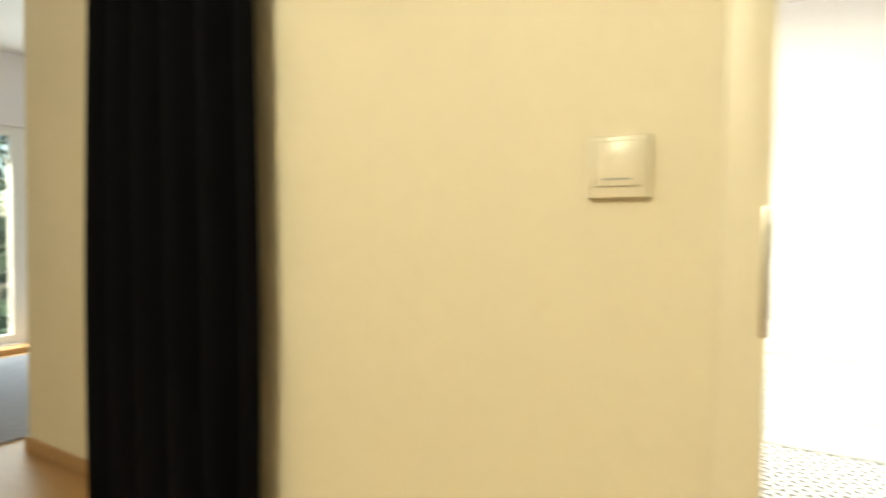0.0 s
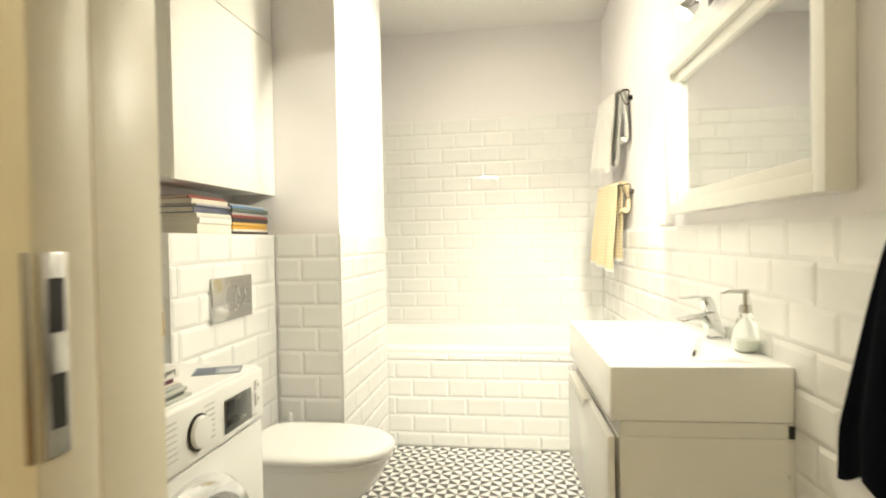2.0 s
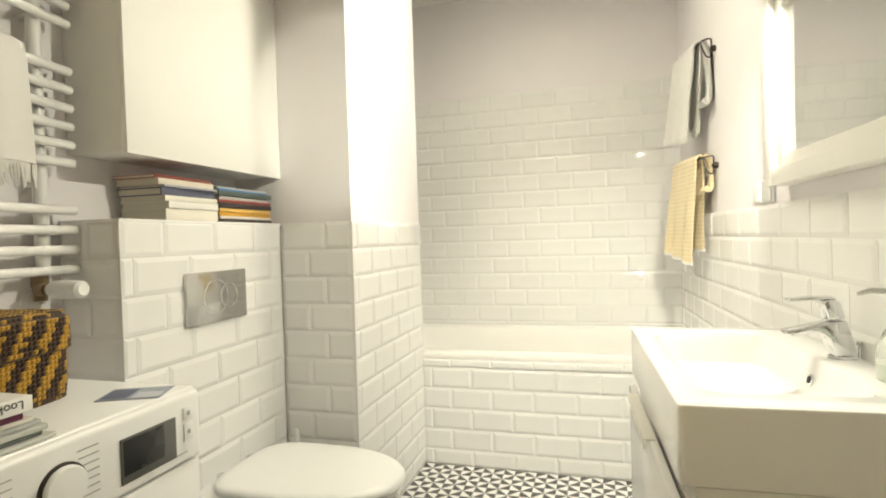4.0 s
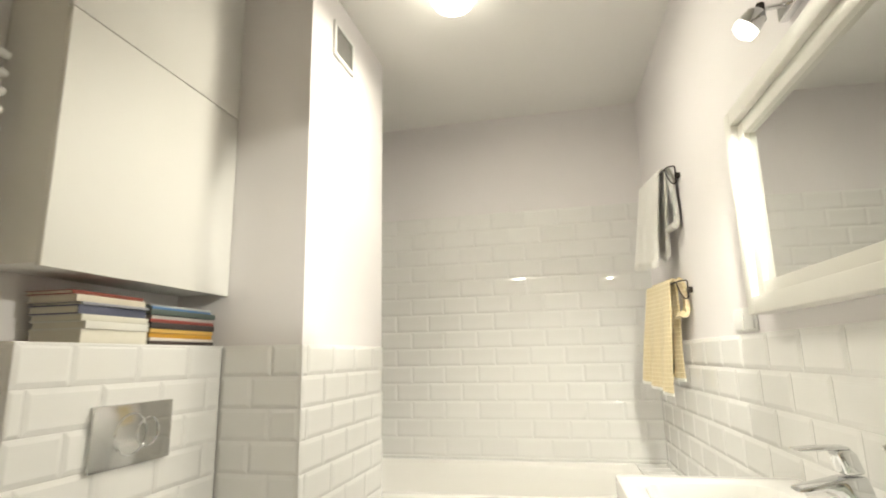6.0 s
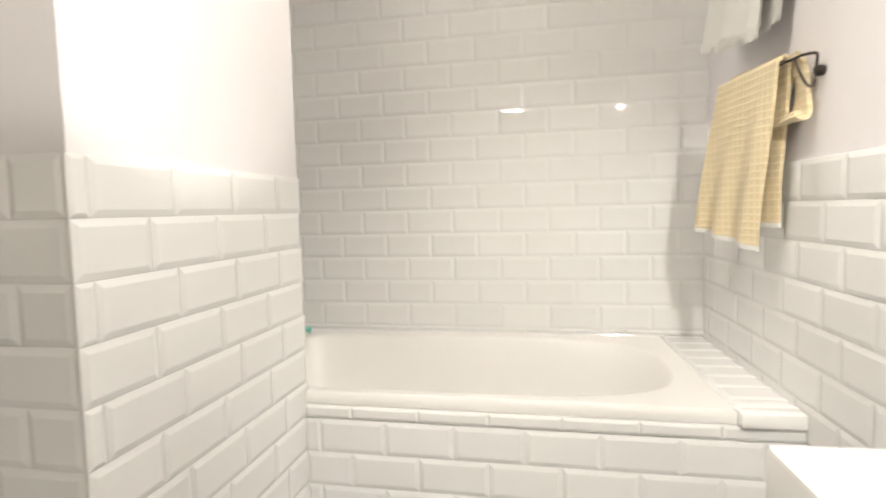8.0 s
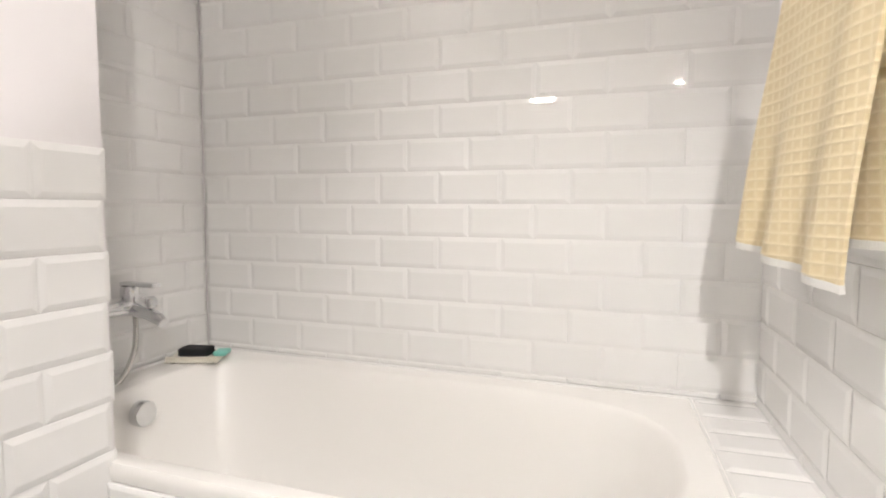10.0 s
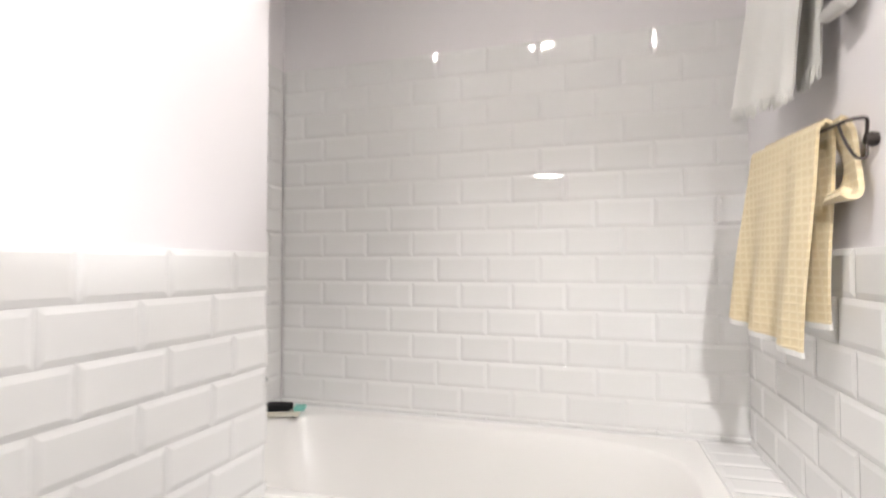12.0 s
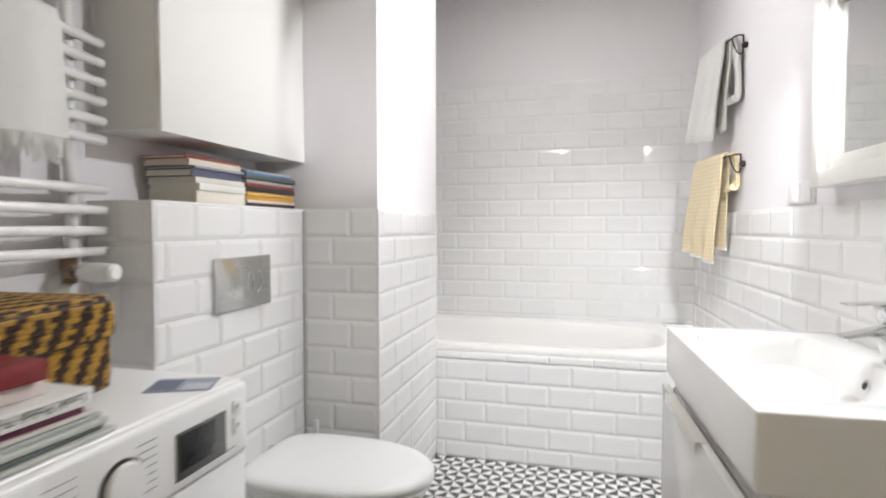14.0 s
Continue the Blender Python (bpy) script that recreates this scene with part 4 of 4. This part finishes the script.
def basin_tap():
    ta = thing("basin_tap", "chrome single-lever basin mixer tap", "tap", at=(2.252, 2.852, SZ + 0.0004))
    part("base", turned([(0.027, 0), (0.027, 0.004), (0.024, 0.007)], Matrix(), 32), CHROME, ta)
    side = [(0.021, 0.005), (0.014, 0.040), (0.002, 0.084), (-0.034, 0.080), (-0.072, 0.070), (-0.113, 0.060), (-0.116, 0.053), (-0.104, 0.047), (-0.085, 0.052), (-0.066, 0.056), (-0.048, 0.052), (-0.036, 0.042), (-0.028, 0.025), (-0.023, 0.005)]
    part("body", cut_out(side, -0.021, 0.021, 0.006), CHROME, ta, "", 35)
    part("cap", cut_out([(0.001, 0.087), (-0.010, 0.122), (-0.018, 0.129), (-0.040, 0.127), (-0.044, 0.120), (-0.034, 0.083)], -0.020, 0.020, 0.005), CHROME, ta, "", 35)
    lever = cut_out([(-0.016, 0.1285), (-0.020, 0.133), (-0.060, 0.133), (-0.106, 0.128), (-0.109, 0.125), (-0.100, 0.1235), (-0.045, 0.1270)], -0.017, 0.017, 0.002)
    part("lever", lever, CHROME, ta, "flat chrome lever", 35)
    part("rod_knob", turned([(0.004, 0), (0.004, 0.025), (0.007, 0.028), (0.006, 0.036)], Matrix.Translation((0.032, 0, 0)), 14), CHROME, ta)


basin_tap()


def dispenser():
    di = thing("soap_dispenser", "clear glass soap dispenser with a steel pump", "soap dispenser", at=(2.256, 2.655, SZ + 0.0004))
    part("bottle", turned([(0.026, 0), (0.032, 0.004), (0.033, 0.03), (0.030, 0.06), (0.022, 0.088), (0.015, 0.098), (0.014, 0.106)], Matrix(), 36), GLASS, di, "clear rounded glass bottle", 60).visible_shadow = False
    part("soap", turned([(0.025, 0.004), (0.029, 0.007), (0.030, 0.03), (0.028, 0.034)], Matrix(), 36), shader("pale_green_soap", (0.74, 0.77, 0.70), 0.2, vary=0.02, bump=0), di, "pale green liquid soap")
    part("collar", turned([(0.016, 0.106), (0.016, 0.126), (0.013, 0.128)], Matrix(), 24), STEEL, di)
    part("pump", turned([(0.006, 0.128), (0.006, 0.158), (0.010, 0.160), (0.010, 0.168), (0.007, 0.170)], Matrix(), 18), STEEL, di)
    part("nozzle", tube([(0.0, 0, 0.164), (-0.045, -0.004, 0.165), (-0.064, -0.005, 0.160)], [0.0055, 0.0045, 0.0035], 12), STEEL, di)


dispenser()
FY0, FY1, FZ0, FZ1, FX = 2.258, 3.270, 1.245, 1.812, 2.238


def framed_mirror():
    mi = thing("wall_mirror", "large mirror in a deep stepped white painted frame", "mirror")
    w, n = 0.044, 0.084
    part("glass", block(2.271, 2.275, FY0 + n - 0.004, FY1 - n + 0.004, FZ0 + n - 0.008, FZ1 - n + 0.004), MIRROR, mi, "silvered mirror glass")
    for a, b in ((FY0, FY0 + w), (FY1 - w, FY1)):
        part("frame_side", block(FX, XR - 0.001, a, b, FZ0, FZ1, 0.003), FRAME_WHITE, mi)
    for a, b in ((FZ0, FZ0 + w), (FZ1 - w, FZ1)):
        part("frame_rail", block(FX, XR - 0.001, FY0 + w, FY1 - w, a, b, 0.003), FRAME_WHITE, mi)
    for a, b in ((FY0 + w, FY0 + n), (FY1 - n, FY1 - w)):
        part("inner_side", block(2.256, XR - 0.002, a, b, FZ0 + w, FZ1 - w, 0.004), FRAME_WHITE, mi)
    for a, b in ((FZ0 + w, FZ0 + n - 0.004), (FZ1 - n, FZ1 - w)):
        part("inner_rail", block(2.256, XR - 0.002, FY0 + n, FY1 - n, a, b, 0.004), FRAME_WHITE, mi)


framed_mirror()


def mirror_lamp():
    la = thing("mirror_lamp", "chrome picture lamp with lit spot bulbs above the mirror", "wall lamp")
    part("base", block(2.276, XR - 0.0005, 2.70, 2.95, 1.900, 1.940, 0.006), CHROME, la)
    for y, aim in ((2.755, Vector((-0.86, 0.44, -0.26))), (2.905, Vector((-0.62, 0.30, -0.72)))):
        joint = Vector((2.225, y, 1.915))
        part("arm", tube([(2.277, y, 1.92), joint], 0.006, 12), CHROME, la)
        part("swivel", tube([joint + Vector((0, 0, -0.014)), joint + Vector((0, 0, 0.014))], 0.009, 14), DARK_METAL, la, "dark swivel joint")
        m = Matrix.Translation((2.196, y - 0.008, 1.878)) @ aim.to_track_quat("Z", "Y").to_matrix().to_4x4()
        part("neck", tube([joint, Vector((2.200, y - 0.008, 1.895))], 0.005, 10), CHROME, la)
        head = part("head", turned([(0.012, -0.034), (0.024, -0.022), (0.028, 0.008), (0.026, 0.008), (0.020, -0.004)], m, 28), CHROME, la, "small chrome spot head")
        part("bulb", turned([(0.010, 0.000), (0.022, 0.003), (0.0275, 0.012), (0.0255, 0.026), (0.012, 0.034)], m, 24), BULB, head, "lit bulb")


mirror_lamp()


def ceiling_globe():
    gl = thing("ceiling_lamp", "round opal glass ceiling lamp, lit", "ceiling lamp")
    x, y = CEILING_LAMP[:2]
    part("base", turned([(0.10, 2.628), (0.102, 2.632), (0.102, 2.6395)], Matrix.Translation((x, y, 0)), 36), PLASTIC, gl)
    part("globe", turned([(0.02, 2.535), (0.05, 2.540), (0.078, 2.556), (0.093, 2.582), (0.096, 2.605), (0.092, 2.628)], Matrix.Translation((x, y, 0)), 36), GLOBE, gl, "glowing opal glass dome", 70)


ceiling_globe()


def sockets():
    so = thing("double_socket", "white double socket on the wall below the mirror", "socket")
    part("plate", block(XR - 0.007, XR - 0.0005, 3.376, 3.561, 1.207, 1.280, 0.003), PLASTIC, so)
    for y in (3.424, 3.513):
        part("cover", block(XR - 0.013, XR - 0.0072, y - 0.038, y + 0.038, 1.212, 1.275, 0.003), PLASTIC, so, "flip-up socket cover")


sockets()


# ---- towels on the wall ----
def arm_x(y, y0):
    """The swivel arm swings out from the wall as it runs back."""
    return 2.246 - 0.14 * (y - y0)


def towel_holder(y0, z, label):
    ho = thing("towel_holder", label, "towel holder", "wire towel holders")
    m = Matrix.Translation((XR - 0.0005, y0, z - 0.035)) @ Matrix.Rotation(-math.pi / 2, 4, "Y")
    part("knob", turned([(0.012, 0), (0.014, 0.010), (0.011, 0.019), (0.004, 0.022)], m, 18), DARK_METAL, ho)
    pts = curve_points([(XR - 0.018, y0, z - 0.035), (XR - 0.02, y0 - 0.010, z - 0.002), (XR - 0.03, y0 - 0.012, z + 0.003), (2.250, y0 - 0.006, z + 0.001), (2.243, y0 + 0.02, z), (arm_x(y0 + 0.25, y0), y0 + 0.25, z), (arm_x(y0 + 0.37, y0), y0 + 0.37, z)], 6)
    part("wire", tube(pts, 0.0034, 8), DARK_METAL, ho)
    pts = curve_points([(XR - 0.018, y0, z - 0.035), (XR - 0.02, y0 - 0.004, z - 0.068), (XR - 0.036, y0 - 0.002, z - 0.068), (2.250, y0 + 0.006, z - 0.036), (2.244, y0 + 0.016, z - 0.004)], 6)
    part("brace", tube(pts, 0.003, 8), DARK_METAL, ho)


def draped(name, label, y0, y1, z, front, back, mat, hem, gap, seed, near_drop):
    to = thing(name, label, "towel")
    rng = random.Random(seed)
    count = 45

    def layer(side, ya, yb, drop, taper):
        rows = []
        for k in range(24):
            d = max(0.0, (k - 4) / 19)
            line = []
            for j in range(count):
                u = j / (count - 1)
                y = ya + (yb - ya) * u
                if k < 4:
                    a = k / 4 * math.pi / 2
                    off, zz = gap * math.sin(a), z + gap * math.cos(a)
                else:
                    off, zz = gap * (1 + 0.9 * d), z - drop * (1 - taper * u) * d
                wave = d * (0.012 * math.sin(2 * math.pi * 2.6 * u + 1.1 * d + seed) + 0.004 * math.sin(19 * u + 5 * d + seed))
                y += d * (0.075 + 0.035 * (u - 0.25) + 0.008 * math.sin(7 * u + 3 * d))
                line.append((min(arm_x(y, y0) - side * off + wave, XR - 0.014), y, zz))
            rows.append(line)
        part("cloth", sheet(rows, 0.007), mat, to, "", 80)
        return rows[-1]

    ends = [layer(1, y0 + 0.060, y1, front, 0.10), layer(-1, y0 + 0.060, y1 - 0.04, back, 0.02)]
    # a bunched loop beside the wall
    rows = []
    for k in range(21):
        d = k / 20
        a = d * math.pi * 1.15
        line = []
        for j in range(13):
            u = j / 12
            line.append((2.246 + 0.030 * math.sin(a * 0.85) + 0.004 * math.sin(9 * d + 3 * u), y0 + 0.012 + 0.075 * u + 0.01 * math.sin(6 * d), z - near_drop * 0.5 * (1 - math.cos(a)) + 0.015 * u * math.sin(a)))
        rows.append(line)
    part("fold", sheet(rows, 0.010), mat, to, "", 80)
    rows = [[(p[0] + 0.012, p[1] + 0.03, p[2] + 0.012) for p in row] for row in rows]
    part("fold", sheet(rows, 0.010), mat, to, "", 80)
    for line in ends:
        if hem:
            part("hem", sheet([[(p[0], p[1], p[2] + 0.002) for p in line], [(p[0] + 0.001, p[1], p[2] - 0.013) for p in line]], 0.0085), WHITE_TERRY, to, "white woven hem")
        else:
            bm = bmesh.new()
            fringe(bm, line + [tuple((a + b) / 2 for a, b in zip(line[k], line[k + 1])) for k in range(count - 1)], 0.034, rng, 0.0026)
            part("fringe", bm, mat, to, "short cotton fringe")


towel_holder(4.045, 1.438, "dark bronze wire towel holder with a straw towel")
towel_holder(4.045, 1.932, "dark bronze wire towel holder with a white towel")
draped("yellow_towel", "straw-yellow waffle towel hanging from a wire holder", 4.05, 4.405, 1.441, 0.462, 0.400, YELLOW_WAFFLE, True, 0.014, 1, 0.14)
draped("white_towel", "white fringed cotton towel hanging from a wire holder", 4.05, 4.375, 1.935, 0.385, 0.34, WHITE_TERRY, False, 0.014, 2, 0.26)


def hook_and_towel():
    hk = thing("coat_hook", "small dark bow-shaped wall hook", "hook")
    x, y, z = XR - 0.0095, 2.045, 1.279
    bm = bmesh.new()
    outline = [(-0.028, 0.013), (-0.012, 0.008), (0, 0.0045), (0.012, 0.008), (0.028, 0.013), (0.028, -0.013), (0.012, -0.008), (0, -0.0045), (-0.012, -0.008), (-0.028, -0.013)]
    lo = [bm.verts.new((x + 0.009, y + a, z + b)) for a, b in outline]
    hi = [bm.verts.new((x - 0.006, y + a * 0.95, z + b * 0.9)) for a, b in outline]
    bm.faces.new(hi)
    bm.faces.new(lo[::-1])
    for k in range(10):
        bm.faces.new((lo[k], lo[(k + 1) % 10], hi[(k + 1) % 10], hi[k]))
    bmesh.ops.recalc_face_normals(bm, faces=bm.faces)
    part("bow", bm, shader("dark_stained_wood", (0.045, 0.028, 0.02), 0.45, vary=0.2, scale=30, bump=0.1), hk, "dark wooden bow")
    part("wire_hook", tube(curve_points([(x - 0.004, y, z), (x - 0.010, y, z - 0.03), (x - 0.014, y, z - 0.06), (x - 0.030, y, z - 0.073), (x - 0.046, y, z - 0.058), (x - 0.048, y, z - 0.046)], 5), 0.0028, 8), DARK_METAL, hk)
    to = thing("black_towel", "black terry towel hanging by its loop from a hook", "towel")
    part("loop", tube(curve_points([(x - 0.032, y - 0.006, z - 0.070), (x - 0.033, y - 0.004, z - 0.085), (x - 0.034, y, z - 0.11)], 4), 0.007, 8), NAVY_TERRY, to)
    for n, (ya, yb, bottom, xo, seed) in enumerate(((y - 0.125, y + 0.075, 0.665, 0.012, 0.0), (y - 0.035, y + 0.215, 0.700, 0.0, 1.7))):
        rows = []
        for k in range(25):
            d = k / 24
            zz = (z - 0.098) + (bottom - (z - 0.098)) * d
            spread = 0.28 + 0.72 * min(1, d * 1.25) ** 0.8
            line = []
            for j in range(25):
                u = j / 24
                yy = y + (ya - y + (yb - ya) * u) * spread
                xx = x - 0.034 - xo - 0.018 * math.sin(2 * math.pi * (1.6 * u) + seed + 0.8 * d) * (0.4 + 0.8 * d)
                line.append((xx, yy, zz + 0.035 * (u - 0.5) * (1 if n == 0 else -1) * d + 0.012 * math.sin(9 * u + seed) * d + 0.006 * math.sin(23 * u + seed) * d))
            rows.append(line)
        part("cloth", sheet(rows, 0.010), NAVY_TERRY, to, "", 80)


hook_and_towel()


def under_vanity():
    cr = thing("plastic_basket", "ribbed pale green plastic basket under the vanity", "basket")
    green = shader("pale_green_plastic", (0.50, 0.56, 0.34), 0.4, vary=0.04, scale=10, bump=0.05)
    part("tub", block(1.945, 2.16, 2.60, 2.86, 0.0005, 0.19, 0.015, 3), green, cr)
    for k in range(11):
        part("rib", block(1.957 + 0.0185 * k, 1.965 + 0.0185 * k, 2.594, 2.602, 0.02, 0.17, 0.002), green, cr)
    part("rim", block(1.937, 2.168, 2.592, 2.868, 0.19, 0.204, 0.006), green, cr)
    sc = thing("bathroom_scale", "flat black bathroom scale standing under the vanity", "scale")
    part("plate", block(1.955, 2.25, 3.02, 3.31, 0.022, 0.045, 0.006), shader("black_scale", (0.02, 0.02, 0.022), 0.3, vary=0.1, bump=0), sc)
    for a in (1.98, 2.21):
        for b in (3.05, 3.28):
            part("foot", turned([(0.012, 0), (0.012, 0.022)], Matrix.Translation((a, b, 0)), 14), RUBBER, sc)


under_vanity()


# ---- pieces: wall tiles, floor tiles, panelling ----
TILE_MESHES = {}


def tile_mesh(w, h):
    """A metro tile with a bevelled rim, its back at z = 0."""
    key = (round(w, 3), round(h, 3))
    if key not in TILE_MESHES:
        bm = bmesh.new()
        e = 0.0125 if min(w, h) > 0.05 else min(w, h) * 0.2
        levels = [(0.0, 0.0), (0.0, 0.0056), (0.0008, 0.0061), (e, 0.0092), (e + 0.0012, 0.0095)]
        rings = [[bm.verts.new((a * (w / 2 - i), b * (h / 2 - i), z)) for a, b in ((-1, -1), (1, -1), (1, 1), (-1, 1))] for i, z in levels]
        for p, q in zip(rings, rings[1:]):
            for k in range(4):
                bm.faces.new((p[k], p[(k + 1) % 4], q[(k + 1) % 4], q[k]))
        bm.faces.new(rings[-1])
        TILE_MESHES[key] = mesh_of("tile", bm, TILE, 12)
    return TILE_MESHES[key]


def lay(parent, origin, u, v, u0, u1, v_edges, shift, pitch=0.202, skip=None, name="tile"):
    """Rows of tiles on a plane: u along, v up; every other row shifted by half a tile."""
    u, v, o = Vector(u), Vector(v), Vector(origin)
    n = u.cross(v)
    basis = Matrix((u, v, n)).transposed().to_4x4()
    rng = random.Random(len(scene.objects))
    for r, (a, b) in enumerate(v_edges):
        start = u0 + ((shift[r % 2] - u0) % pitch) - pitch
        while start < u1 - 0.012:
            s, e = max(start, u0), min(start + pitch, u1)
            start += pitch
            if e - s < 0.012 or (skip and skip((s + e) / 2, (a + b) / 2)):
                continue
            ob = new(name, tile_mesh(e - s - 0.0003, b - a - 0.0003))
            tilt = Matrix.Rotation(rng.gauss(0, 0.0016), 4, "X") @ Matrix.Rotation(rng.gauss(0, 0.0012), 4, "Y")
            ob.matrix_world = Matrix.Translation(o + u * ((s + e) / 2) + v * ((a + b) / 2) + n * rng.uniform(0.0002, 0.0008)) @ basis @ tilt
            ob.parent = parent


def rows_down(top, bottom):
    out = []
    z = top
    while z - bottom > 0.015:
        out.append((max(z - ROW, bottom), z))
        z -= ROW
    return out


low = rows_down(TOP, 0.0)
high = rows_down(HIGH, 0.571)
lay(wall_right, (XR, 0, 0), (0, -1, 0), (0, 0, 1), -(YB - 0.0), -YD, low, (-4.13, -4.01))
lay(wall_back, (0, YB, 0), (1, 0, 0), (0, 0, 1), XL + 0.01, XR - 0.01, high, (0.525, 0.622))
lay(wall_left, (XL, 0, 0), (0, 1, 0), (0, 0, 1), PY1, YB - 0.01, high, (4.275, 4.174))
lay(pillar, (PX, 0, 0), (0, 1, 0), (0, 0, 1), PY0 - 0.009, PY1, low, (3.344, 3.475))
lay(pillar, (0, PY0, 0), (1, 0, 0), (0, 0, 1), BOXX + 0.009, PX, low, (0.799, 0.729))
lay(cistern_box, (BOXX, 0, 0), (0, 1, 0), (0, 0, 1), BOXY - 0.008, PY0 - 0.009, low, (2.735, 2.83))
lay(cistern_box, (0, BOXY, 0), (1, 0, 0), (0, 0, 1), XL, BOXX, low, (0.508, 0.608))
lay(apron, (0, 4.069, 0), (1, 0, 0), (0, 0, 1), PX + 0.009, XR - 0.009, [(0.489, 0.527)] + rows_down(TOP - 7 * ROW, 0.0), (1.058, 0.958))
lay(ledge, (0, 0, 0.5605), (0, 1, 0), (-1, 0, 0), 4.10, YB + 0.02, [(-2.291, -2.136)], (4.155, 4.155), 0.1)
tagged(part("box_top", block(XL, BOXX + 0.009, BOXY - 0.008, PY0, 1.1925, 1.2005, 0.001), CERAMIC), "white glazed top of the cistern boxing", "trim", "", "structure")

FLOOR_MESH = None


def floor_tiles():
    size = 0.201
    bm = block(-size / 2 + 0.0008, size / 2 - 0.0008, -size / 2 + 0.0008, size / 2 - 0.0008, -0.009, 0.0, 0.0006, 1)
    data = mesh_of("floor_tile", bm, FLOOR_TILE, 30)
    for i in range(-3, 7):
        for j in range(0, 12):
            x, y = 0.915 + size * (i + 0.5), 4.06 - size * (j + 0.5)
            if x < XL - 0.05 or x > XR + 0.05 or y < YD - 0.1 or (x < PX and y > PY0) or (x < 0.5 and y > BOXY):
                continue
            ob = new("floor_tile", data)
            ob.location = (x, y, rnd.uniform(-0.0003, 0.0003))
            ob.parent = floor


floor_tiles()


def chevron():
    """Faint chevron boards over the hall wall, between the curtain and the door."""
    apex, half, pitch, slope = 1.10, 0.20, 0.088, 1.05
    for c in range(-4, 1):
        xa, xb = apex + half * c, min(apex + half * (c + 1), 1.2625)
        rise = slope if c % 2 else -slope
        w = xb - xa
        bm = bmesh.new()
        g = 0.0002
        ends = [(g, g), (w - g, g + rise * w), (w - g, pitch - g + rise * w), (g, pitch - g)]
        back = [bm.verts.new((x, 0, z)) for x, z in ends]
        front = [bm.verts.new((x, -0.0005, z)) for x, z in ends]
        bm.faces.new(front)
        for k in range(4):
            bm.faces.new((back[k], front[k], front[(k + 1) % 4], back[(k + 1) % 4]))
        bmesh.ops.recalc_face_normals(bm, faces=bm.faces)
        data = mesh_of("board", bm, CREAM, None)
        z0 = 0.0 if c % 2 == 0 else -slope * half
        for k in range(31):
            z = 0.02 + pitch * k + z0
            if z + min(0, rise * w) < 0.08 or z + max(0, rise * w) + pitch > ZC:
                continue
            ob = new("board", data)
            ob.location = (xa, YH - 0.0002, z)
            ob.parent = wall_door_left


chevron()

# the basin wall runs a little out of square: it turns with all that is fixed to it or stands under it
OUT_OF_SQUARE = Matrix.Translation((2.30, 3.30, 0)) @ Matrix.Rotation(radians(2.2), 4, "Z") @ Matrix.Translation((-2.30, -3.30, 0))
ON_WALL = ("wall_right", "bath_ledge", "ledge_front", "vanity_cabinet", "washbasin", "basin_tap", "soap_dispenser", "wall_mirror", "mirror_lamp", "double_socket", "towel_holder", "yellow_towel", "white_towel", "coat_hook", "black_towel", "plastic_basket", "bathroom_scale")
for ob in list(scene.objects):
    if ob.parent is None and ob.name.split(".")[0] in ON_WALL:
        ob.matrix_basis = OUT_OF_SQUARE @ ob.matrix_basis
